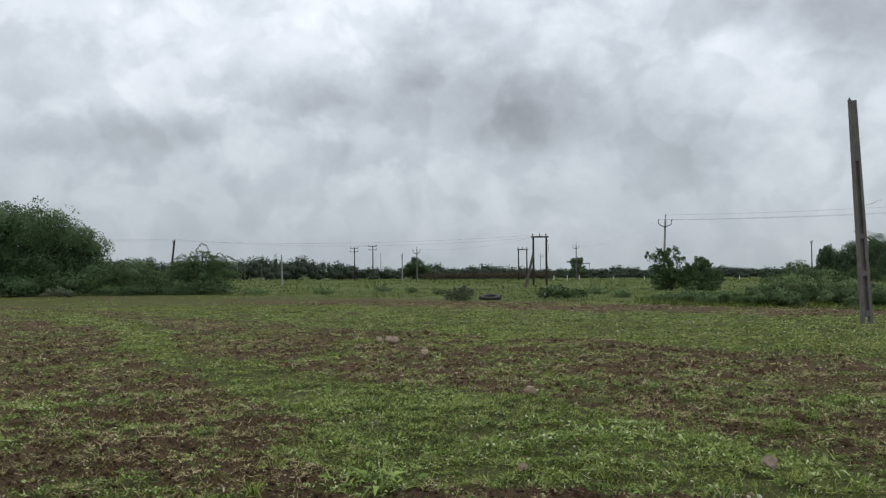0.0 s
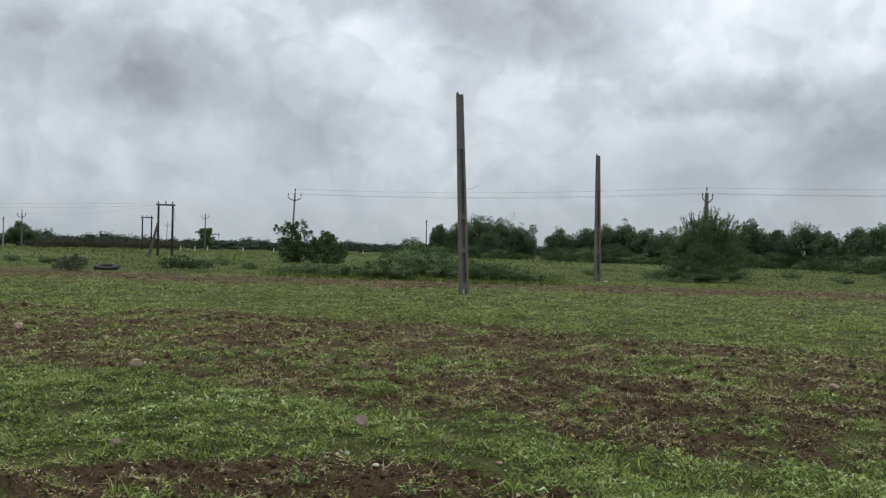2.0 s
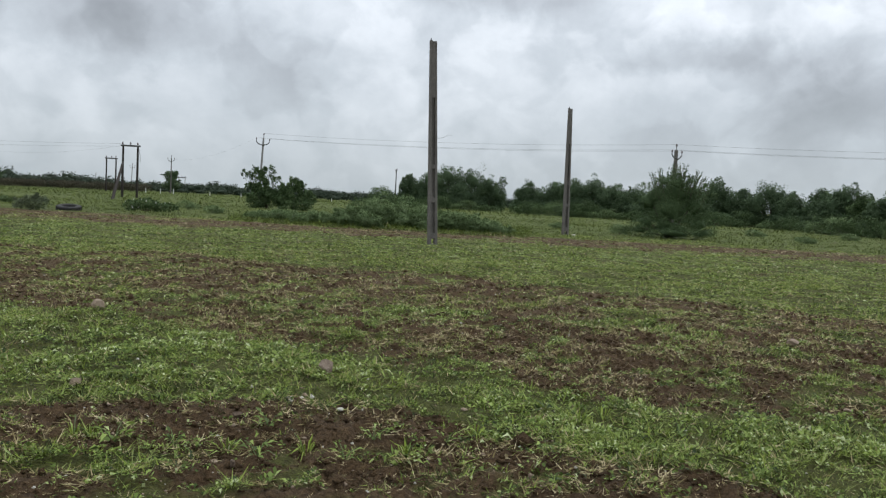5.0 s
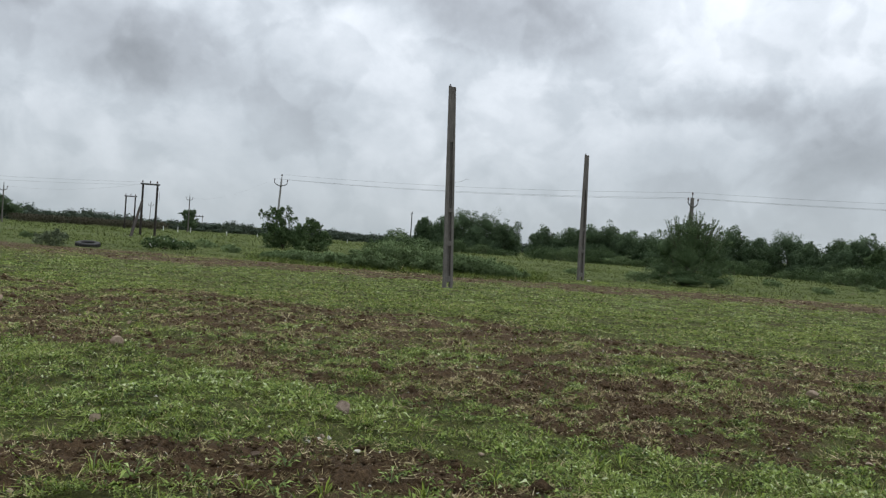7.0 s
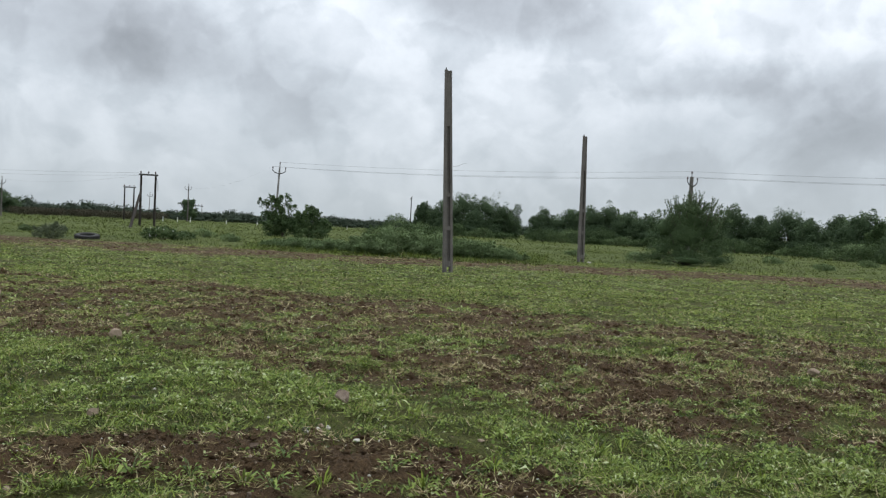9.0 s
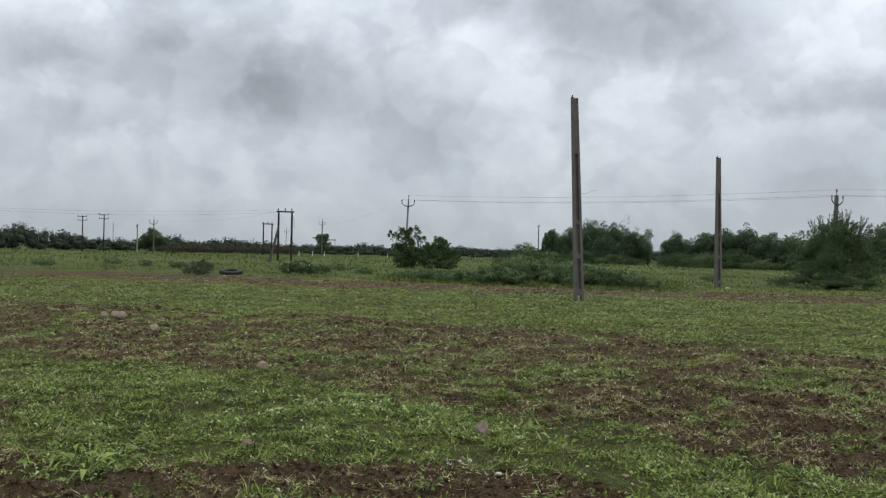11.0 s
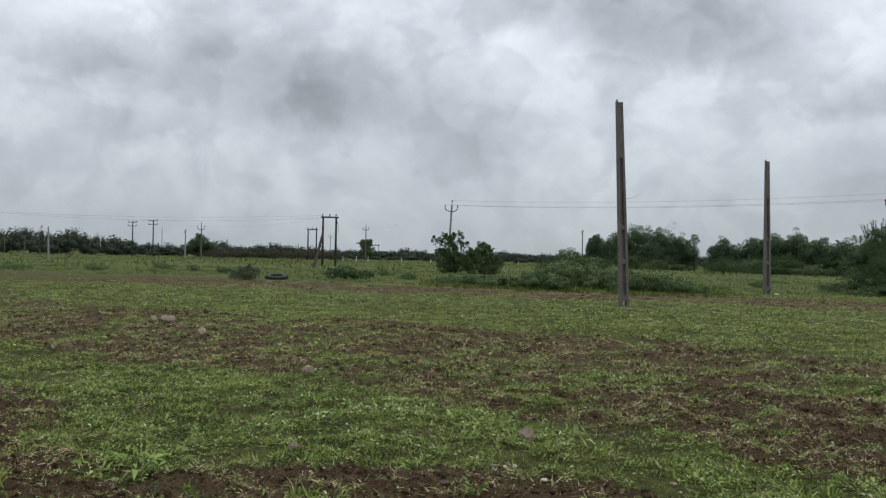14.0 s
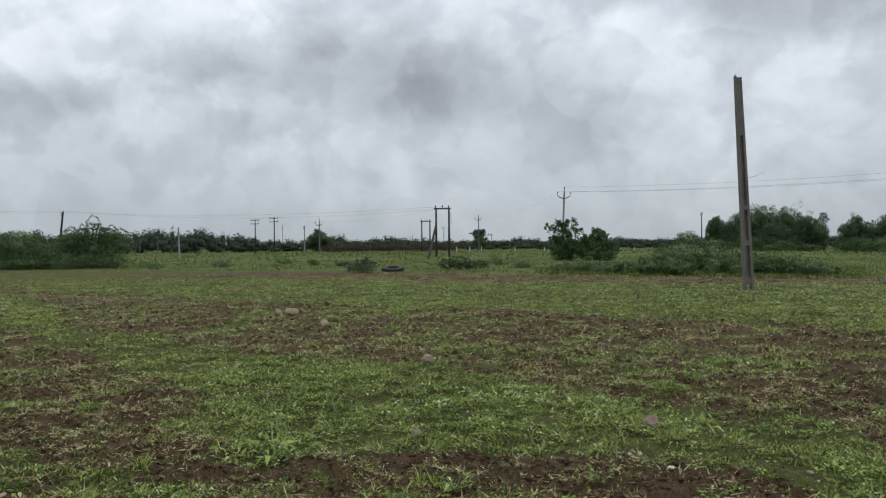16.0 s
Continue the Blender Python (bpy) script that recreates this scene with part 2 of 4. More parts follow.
# ---------------------------------------------------------------- tools
def part(name, bm, mat, parent=None, label=""):
    me = bpy.data.meshes.new(name)
    bm.to_mesh(me)
    bm.free()
    me.materials.append(mat)
    ob = new(name, me)
    if parent is not None:
        ob.parent = parent
    return tagged(ob, label)


def thing(name, x, y, z, label, category, group="", rz=0.0, kind="", rx=0.0, ry=0.0):
    ob = new(name)
    ob.empty_display_size = 0.2
    ob.matrix_basis = pose(x, y, z, rx, ry, rz)
    return tagged(ob, label, category, group, kind)


def box(bm, x0, x1, y0, y1, z0, z1, bevel=0.0, top=1.0):
    """A block; top: how far its plan shrinks towards the top."""
    r = bmesh.ops.create_cube(bm, size=1.0)
    vs = r["verts"]
    cx, cy = (x0 + x1) / 2, (y0 + y1) / 2
    for v in vs:
        k = top if v.co.z > 0 else 1.0
        v.co = Vector((cx + v.co.x * (x1 - x0) * k, cy + v.co.y * (y1 - y0) * k, z0 + (v.co.z + 0.5) * (z1 - z0)))
    if bevel:
        es = list({e for v in vs for e in v.link_edges})
        bmesh.ops.bevel(bm, geom=es, offset=bevel, segments=1, affect="EDGES")
    return bm


def tube(bm, points, radii, sides=8):
    """A bent, tapering round bar through the points."""
    pts = [Vector(p) for p in points]
    rings = []
    for i, p in enumerate(pts):
        d = (pts[min(i + 1, len(pts) - 1)] - pts[max(i - 1, 0)]).normalized()
        a = d.cross(Vector((0, 0, 1)) if abs(d.z) < 0.9 else Vector((1, 0, 0))).normalized()
        c = d.cross(a)
        r = radii[i] if isinstance(radii, (list, tuple)) else radii
        rings.append([bm.verts.new(p + r * (math.cos(2 * math.pi * k / sides) * a + math.sin(2 * math.pi * k / sides) * c)) for k in range(sides)])
    for r0, r1 in zip(rings, rings[1:]):
        for k in range(sides):
            bm.faces.new((r0[k], r0[(k + 1) % sides], r1[(k + 1) % sides], r1[k]))
    bm.faces.new(rings[0][::-1])
    bm.faces.new(rings[-1])
    return bm


def lattice(ix, iy, seed):
    h = np.sin(ix * 127.1 + iy * 311.7 + seed * 74.7) * 43758.5453
    return h - np.floor(h)


def vnoise(x, y, seed=0):
    """Smooth value noise, 0 to 1, for arrays."""
    ix, iy = np.floor(x), np.floor(y)
    fx, fy = x - ix, y - iy
    fx, fy = fx * fx * (3 - 2 * fx), fy * fy * (3 - 2 * fy)
    a, b2 = lattice(ix, iy, seed), lattice(ix + 1, iy, seed)
    c, d = lattice(ix, iy + 1, seed), lattice(ix + 1, iy + 1, seed)
    return (a * (1 - fx) + b2 * fx) * (1 - fy) + (c * (1 - fx) + d * fx) * fy


def fbm(x, y, scale, octaves=4, seed=0, gain=0.5):
    total, amp, norm = 0.0, 1.0, 0.0
    for k in range(octaves):
        total = total + amp * vnoise(x * scale * 2**k + 17.3 * k, y * scale * 2**k - 9.1 * k, seed + k)
        norm += amp
        amp *= gain
    return total / norm


def step(e0, e1, v):
    t = np.clip((v - e0) / (e1 - e0), 0, 1)
    return t * t * (3 - 2 * t)


# Edges of the tilled strips: y at the given x.
E0 = ([-9, -6, -4.2, -3.15, -2.0, -1.3, 0.34, 1.5, 3], [2.9, 3.8, 4.75, 5.5, 6.0, 6.0, 5.35, 4.75, 3.6])
E1 = ([-30, -21, -15.5, -11.5, -8.5, -6.3, -3.7, -0.65, 1.4, 3.05, 6, 9], [24.0, 18.9, 15.0, 12.3, 10.7, 9.9, 9.2, 7.5, 6.7, 6.1, 5.0, 4.0])
E2 = ([-30, -22.5, -11.5, -5.3, -2.6, 1.75, 6.2, 10, 16], [25.5, 22.6, 19.2, 18.2, 17.6, 15.9, 13.4, 11.6, 9.2])
E3 = ([-45, -30, -24, -14, -5, 5, 12, 25], [34, 32.6, 33.0, 32.0, 31.0, 30.4, 28.6, 28.0])
E4 = ([-45, -40, -29, -18, -6, 6, 16, 25], [44, 43, 40.5, 40.5, 38.5, 37.4, 36.6, 36.6])
E5 = ([-30, -21, -16, -12.8, -10.2, -8.4, -6.8, -5.5, -4.3, -3.4, -2.6], [20.5, 17.1, 13.7, 11.6, 10.3, 9.0, 7.9, 6.7, 5.9, 5.0, 3.0])


def bare(x, y):
    """Share of bare soil, 0 to 1."""
    x, y = np.asarray(x, float), np.asarray(y, float)
    wx = x + 1.6 * (fbm(x, y, 0.5, 3, 3) - 0.5)
    wy = y + (0.045 * np.abs(y) + 0.7) * (fbm(x, y, 0.45, 4, 5) - 0.5) * 1.3
    e0, e1, e2, e3, e4, e5 = (np.interp(wx, *e) for e in (E0, E1, E2, E3, E4, E5))
    s = 0.16 + 0 * x
    s = np.maximum(s, (0.42 + 0.36 * step(-1.5, -0.6, wy - e0)) * step(0.35, -0.25, wy - e0))
    s = np.maximum(s, (0.645 + 0.035 * step(-4, -9, wx)) * step(-0.6, 0.5, wy - e1) * step(0.7, -0.6, wy - e2))
    s = np.maximum(s, 0.70 * step(0.5, -0.5, wy - e5))
    s = np.maximum(s, 0.28 * step(-11, -17, wx) * step(14, 19, wy) * step(31, 27, wy))
    s = np.maximum(s, (0.30 + 0.44 * step(-33, -25, wx)) * step(-0.8, 1.0, wy - e3) * step(1.0, -1.0, wy - e4))
    patch = 0.38 * fbm(x, y, 0.75, 4, 11, 0.6) + 0.62 * fbm(x, y, 2.4, 4, 13, 0.7)
    return step(0.34, 0.70, s + (patch - 0.5) * (1.3 + 1.7 * s))


def height(x, y):
    """Ground relief in metres."""
    x, y = np.asarray(x, float), np.asarray(y, float)
    r = np.hypot(x, y)
    s = bare(x, y)
    near = step(34, 12, r)
    z = 0.05 * (fbm(x, y, 0.25, 2, 21) - 0.5)
    z = z + near * (0.05 + 0.10 * s) * (fbm(x, y, 1.6, 3, 23, 0.55) - 0.5)
    lump, crumb = fbm(x, y, 4.5, 3, 29, 0.6), fbm(x, y, 11.0, 3, 37, 0.65)
    z = z + near * (0.025 + 0.10 * s) * (np.abs(lump - 0.5) * -2 + 0.30) + near * (0.012 + 0.075 * s) * (crumb - 0.5)
    return z * step(0.5, 3.0, r) - 0.06 * step(200, 900, r)


def np_mesh(name, verts, quads, mat, tint=None, attr="tint", smooth=False, normals=None):
    me = bpy.data.meshes.new(name)
    me.vertices.add(len(verts))
    me.vertices.foreach_set("co", np.asarray(verts, np.float32).ravel())
    me.loops.add(quads.size)
    me.loops.foreach_set("vertex_index", quads.astype(np.int32).ravel())
    me.polygons.add(len(quads))
    me.polygons.foreach_set("loop_start", np.arange(0, quads.size, quads.shape[1], dtype=np.int32))
    if tint is not None:
        me.attributes.new(attr, "FLOAT", "POINT").data.foreach_set("value", np.asarray(tint, np.float32))
    me.update(calc_edges=True)
    if smooth or normals is not None:
        me.polygons.foreach_set("use_smooth", np.ones(len(quads), bool))
    if normals is not None:
        me.attributes.new("custom_normal", "FLOAT_VECTOR", "POINT").data.foreach_set("vector", np.asarray(normals, np.float32).ravel())
    me.validate()
    me.materials.append(mat)
    return me


def kites(base, way, side, length, width, droop, mid=0.45):
    """Blades and leaves: a kite each, from base along way, bent down at the tip."""
    n = len(base)
    m = base + way * (length * mid)[:, None]
    m[:, 2] += 0.12 * droop * length
    tip = base + way * length[:, None]
    tip[:, 2] -= droop * length
    v = np.stack([base, m + side * (width / 2)[:, None], tip, m - side * (width / 2)[:, None]], 1).reshape(-1, 3)
    return v, np.arange(4 * n).reshape(-1, 4)


def points(base, way, side, length, width):
    """Small pointed leaves: one triangle each."""
    half = side * (width / 2)[:, None]
    v = np.stack([base - half, base + half, base + way * length[:, None]], 1).reshape(-1, 3)
    return v, np.arange(len(v)).reshape(-1, 3)


def unit(v):
    return v / (np.linalg.norm(v, axis=1)[:, None] + 1e-9)


def facing(way, side, out):
    """Turn each leaf's face to the outside of its clump; returns its side and its own normal."""
    own = unit(np.cross(side, way))
    sign = np.where((own * out).sum(1) < 0, -1.0, 1.0)[:, None]
    return side * sign, own * sign


RNG = np.random.default_rng(7)

# ---------------------------------------------------------------- ground: one sheet out to the horizon
cols = np.radians(np.r_[np.arange(-64, 38, 0.25), np.arange(38, 296, 4.0)])
rings = np.r_[0.4, 1.2, 2.2, 3.2, np.exp(np.arange(math.log(4.0), math.log(48), 0.0105)), np.exp(np.arange(math.log(48.5), math.log(4200), 0.06))]
cols = cols[: len(cols) // 2 * 2]
A, R = np.meshgrid(cols, rings)
gx, gy = np.r_[(R * np.sin(A)).ravel(), 0.0], np.r_[(R * np.cos(A)).ravel(), 0.0]
gz = height(gx, gy)
nc, nr = len(cols), len(rings)
ii, jj = np.meshgrid(np.arange(nr - 1), np.arange(nc), indexing="ij")
k0, k1 = ii * nc + jj, ii * nc + (jj + 1) % nc
quads = np.stack([k0, k0 + nc, k1 + nc, k1], -1).reshape(-1, 4)
fan = np.arange(0, nc, 2)
quads = np.r_[quads, np.stack([np.full(len(fan), nc * nr), fan, fan + 1, (fan + 2) % nc], 1)]
me = np_mesh("ground", np.c_[gx, gy, gz], quads, SOIL, np.clip(bare(gx, gy) * 1.15, 0, 1), "bare", True)
me.attributes.new("lush", "FLOAT", "POINT").data.foreach_set("value", step(-1.0, 2.5, gy - np.interp(gx, *E4)).astype(np.float32))
tagged(new("ground", me), "ploughed reddish-brown soil and short green turf, uneven", "ground", kind="structure")


# ---------------------------------------------------------------- grass and weeds (uncountable)
def scatter(n, r0, r1, a0=-60.0, a1=34.0, power=1.0):
    r = np.sqrt(RNG.uniform(0, 1, n) ** power * (r1**2 - r0**2) + r0**2)
    a = np.radians(RNG.uniform(a0, a1, n))
    return r * np.sin(a), r * np.cos(a)


def clump_at(x, y):
    """Where low plants stand together in small mounds, 0 to 1."""
    return step(0.36, 0.62, fbm(x, y, 3.4, 3, 81, 0.6))


def tufts(name, label, n, r0, r1, each, spread, length, width, mat=GRASS, rise=0.7, sparse=0.16, wilt=0.6, mid=0.4, clump=1.1, only=None, category="grass", tone_shift=0.0, vary=0.19, dry=0.06, a0=-60.0, a1=34.0, soft=0.5, small=False, mound=0.0):
    """Rosettes of leaves: each tuft has a centre, a size and a tone of its own."""
    x, y = scatter(n, r0, r1, a0, a1)
    s = bare(x, y)
    lush = fbm(x, y, clump, 3, 41, 0.6)
    keep = RNG.uniform(0, 1, n) < np.clip(1.0 - (1.0 - sparse) * s, 0, 1) * np.clip(0.35 + 1.9 * (lush - 0.25), 0.35, 1)
    close = clump_at(x, y)
    if mound:
        keep &= RNG.uniform(0, 1, n) < 0.50 + 0.50 * close
    if only is not None:
        keep &= only(x, y)
    x, y, s, lush, close = x[keep], y[keep], s[keep], lush[keep], close[keep]
    n = len(x)
    size = np.clip(RNG.lognormal(-0.12, 0.38, n), 0.3, 1.7) * (0.65 + 0.7 * lush) * (1 - 0.25 * s)
    tone = np.clip(0.42 + tone_shift + (0.75 if vary > 0.1 else 0.38) * (fbm(x, y, 1.1, 4, 51, 0.6) - 0.5) - 0.12 * s + RNG.normal(0, vary, n) + (0.16 * (close - 0.5) if mound else 0.0), 0.02, 0.8)
    dead = RNG.uniform(0, 1, n) < min(0.05, 1.2 * dry) + wilt * s
    tone = np.where(dead, RNG.uniform(0.84, 1.0, n), tone)
    flat = np.clip(rise - 0.15 * dead + RNG.normal(0, 0.12, n), -0.45, 1.0)
    i = np.repeat(np.arange(n), each)
    m = len(i)
    a = RNG.uniform(0, 2 * math.pi, m)
    off = spread * size[i] * np.sqrt(RNG.uniform(0, 1, m))
    bx, by = x[i] + off * np.cos(a), y[i] + off * np.sin(a)
    lean = np.clip((1.25 - flat[i]) * RNG.uniform(0.55, 1.25, m) + RNG.normal(0, 0.12, m), 0.05, 1.50)
    b2 = a + RNG.normal(0, 0.7, m)
    way = np.stack([np.cos(b2) * np.sin(lean), np.sin(b2) * np.sin(lean), np.cos(lean)], 1)
    side = np.stack([-np.sin(b2), np.cos(b2), RNG.normal(0, 0.5, m)], 1)
    side /= np.linalg.norm(side, axis=1)[:, None]
    base = np.stack([bx, by, height(bx, by) - 0.01 + mound * clump_at(bx, by) * RNG.uniform(0.7, 1.0, m)], 1)
    up3 = np.array([[0.0, 0.0, 1.0]])
    side, own = facing(way, side, up3)
    own = unit(own * (1 - soft) + up3 * soft)
    long, wide, bend = length * size[i] * RNG.uniform(0.5, 1.25, m), width * (0.6 + 0.4 * size[i]) * RNG.uniform(0.6, 1.3, m), RNG.uniform(0.05, 0.6, m)
    v, q = points(base, way, side, long, wide) if small else kites(base, way, side, long, wide, bend, mid)
    corners = 3 if small else 4
    leaf = np.where(tone[i] > 0.82, np.clip(tone[i] + RNG.normal(0, 0.04, m), 0.83, 1), np.clip(tone[i] + RNG.normal(0, vary * 1.1, m), 0, 0.81))
    leaf = np.where(RNG.uniform(0, 1, m) < dry, RNG.uniform(0.9, 1, m), leaf)
    if mat is not GRASS:
        leaf = np.clip(tone[i] * 0.9 + RNG.normal(0.08, 0.2, m), 0, 1)
    ob = new(name, np_mesh(name, v, q, mat, np.repeat(leaf, corners), normals=np.repeat(own, corners, 0)))
    return tagged(ob, label, category, kind="stuff")


def past_far_strip(x, y):
    return y > np.interp(x, *E4) + 0.5 + 2.0 * (fbm(x, y, 0.3, 2, 61) - 0.5)


def round_scrub(x, y):
    """The overgrown edge of the fallow field, where the low scrub stands."""
    a, r = np.degrees(np.arctan2(x, y)), np.hypot(x, y)
    return (r > 36.2 + 1.5 * (fbm(x, y, 0.4, 2, 71) - 0.5) + 0.35 * np.maximum(0, -a - 4)) & (r < 49) & (a > -15) & (a < 5)


LOW = "low green field grass with wilted tufts between"
tufts("short_grass", LOW, 24000, 4.3, 11, 10, 0.045, 0.055, 0.0085, rise=-0.15, sparse=0.30, soft=0.0, vary=0.26, small=True, mound=0.05)
tufts("short_grass", LOW, 32000, 11, 21, 10, 0.11, 0.052, 0.017, rise=-0.3, sparse=0.36, vary=0.24, soft=0.05, small=True, mound=0.05)
tufts("short_grass", LOW, 44000, 20, 42, 9, 0.22, 0.050, 0.034, rise=-0.3, sparse=0.30, vary=0.22, dry=0.03, tone_shift=0.06, soft=0.1, small=True, mound=0.04)
tufts("short_grass", LOW, 9000, 42, 68, 8, 0.28, 0.06, 0.05, rise=-0.1, sparse=0.5, vary=0.10, dry=0.02, only=lambda x, y: ~past_far_strip(x, y), a0=-62.0, small=True)
tufts("short_grass", LOW, 9000, 0.5, 4.4, 9, 0.05, 0.06, 0.010, rise=0.0, sparse=0.5, a0=-180.0, a1=180.0, small=True)
tufts("short_grass", LOW, 8000, 4.4, 12, 7, 0.07, 0.065, 0.013, rise=-0.1, sparse=0.5, a0=34.0, a1=300.0, small=True)
tufts("tall_grass", "taller thin grass tufts standing out of the turf", 1300, 4.3, 22, 10, 0.025, 0.11, 0.008, rise=0.6, sparse=0.3, wilt=0.25, small=True)
tufts("tall_grass", "rank green grass round the scrub at the field edge", 7500, 35.8, 50, 9, 0.26, 0.20, 0.030, rise=0.4, tone_shift=-0.16, sparse=0.6, wilt=0.04, dry=0.004, vary=0.08, soft=0.3, only=round_scrub, a0=-16.0, a1=6.0, small=True)
MEADOW = "taller green grass on the open field"
tufts("meadow_grass", MEADOW, 20000, 33, 75, 8, 0.35, 0.13, 0.034, MEADOW_LEAF, rise=0.35, only=past_far_strip, wilt=0.0, soft=0.5, clump=0.35, vary=0.10, small=True)
tufts("meadow_grass", MEADOW + " far off", 14000, 75, 165, 8, 0.9, 0.20, 0.08, MEADOW_LEAF, rise=0.4, wilt=0.0, soft=0.6, clump=0.2, vary=0.10, small=True)
WILT = "uprooted wilting weeds and dry straw on the soil"
tufts("wilted_weeds", WILT, 21000, 4.3, 13, 9, 0.06, 0.075, 0.008, rise=-0.1, sparse=1.1, wilt=0.62, soft=0.0, small=True, mound=0.05)
tufts("wilted_weeds", WILT, 20000, 13, 24, 9, 0.12, 0.070, 0.015, rise=-0.3, sparse=1.1, wilt=0.42, soft=0.05, small=True, mound=0.05)
tufts("wilted_weeds", WILT, 9000, 24, 46, 7, 0.22, 0.085, 0.034, rise=-0.25, sparse=0.9, wilt=0.7, soft=0.2, small=True)
tufts("weed_clumps", "thick clumps of fresh green weeds in the turf", 520, 4.3, 12, 26, 0.09, 0.075, 0.018, WEED, 0.35, 0.45, 0.0, 0.45, 0.9, category="weeds", soft=0.2)
tufts("dry_straw", "dry broken straw strewn over the soil", 16000, 4.3, 18, 2, 0.05, 0.11, 0.006, rise=-0.15, sparse=1.0, wilt=9.0, small=True)
tufts("broadleaf_weeds", "low broad-leaved green weeds in the turf", 25000, 4.3, 12, 8, 0.035, 0.036, 0.019, WEED, 0.1, 0.18, 0.0, 0.5, 0.9, category="weeds", soft=0.0, mound=0.06)
tufts("broadleaf_weeds", "low broad-leaved green weeds in the turf", 32000, 12, 34, 8, 0.12, 0.042, 0.032, WEED, -0.2, 0.20, 0.0, 0.5, 0.9, category="weeds", soft=0.0, small=True, mound=0.05)

# crumbs and clods of turned soil
ICO_V = np.array([(1, 0, 0), (-1, 0, 0), (0, 1, 0), (0, -1, 0), (0.1, 0.1, 1), (0, 0, -1)], float)
ICO_F = np.array([(0, 2, 4), (2, 1, 4), (1, 3, 4), (3, 0, 4), (2, 0, 5), (1, 2, 5), (3, 1, 5), (0, 3, 5)])


def clods(name, label, n, r0, r1, size, mat, category, only_bare=0.35, flat=0.7):
    x, y = scatter(n, r0, r1)
    keep = bare(x, y) > only_bare + RNG.normal(0, 0.15, n)
    x, y = x[keep], y[keep]
    n = len(x)
    r = size * np.clip(RNG.lognormal(-0.2, 0.5, n), 0.3, 2.2)
    k = RNG.uniform(0.4, 1.45, (n, len(ICO_V)))
    turn = RNG.uniform(0, 2 * math.pi, n)
    vx, vy = ICO_V[:, 0][None] * np.cos(turn)[:, None] - ICO_V[:, 1][None] * np.sin(turn)[:, None], ICO_V[:, 0][None] * np.sin(turn)[:, None] + ICO_V[:, 1][None] * np.cos(turn)[:, None]
    v = np.stack([x[:, None] + vx * k * r[:, None], y[:, None] + vy * k * r[:, None] * 0.8, (height(x, y) + r * 0.10)[:, None] + ICO_V[:, 2][None] * k * r[:, None] * flat], -1)
    q = (ICO_F[None] + (np.arange(n) * len(ICO_V))[:, None, None]).reshape(-1, 3)
    ob = new(name, np_mesh(name, v.reshape(-1, 3), q, mat, np.ones(n * len(ICO_V)), "bare"))
    return tagged(ob, label, category, kind="stuff")


clods("soil_clods", "reddish-brown crumbs and lumps of turned soil", 40000, 4.3, 11, 0.015, SOIL, "soil", 0.45)
clods("soil_clods", "reddish-brown crumbs and lumps of turned soil", 26000, 11, 24, 0.026, SOIL, "soil", 0.45)
clods("soil_clods", "reddish-brown crumbs and lumps of turned soil", 9000, 24, 44, 0.036, SOIL, "soil", 0.45)
clods("soil_clods", "large reddish-brown lumps of turned soil", 2200, 4.3, 22, 0.042, SOIL, "soil", 0.6)
clods("pebbles", "small tan pebbles scattered over the field", 5200, 4.3, 14, 0.010, STONE, "pebbles", 0.1)
clods("pebbles", "tiny whitish chips scattered over the field", 2800, 4.3, 16, 0.008, CHIP, "pebbles", 0.05)


# ---------------------------------------------------------------- trees and bushes
def ground_at(x, y):
    return float(height(np.array([x]), np.array([y]))[0])


def polar(az, d):
    return d * math.sin(radians(az)), d * math.cos(radians(az))


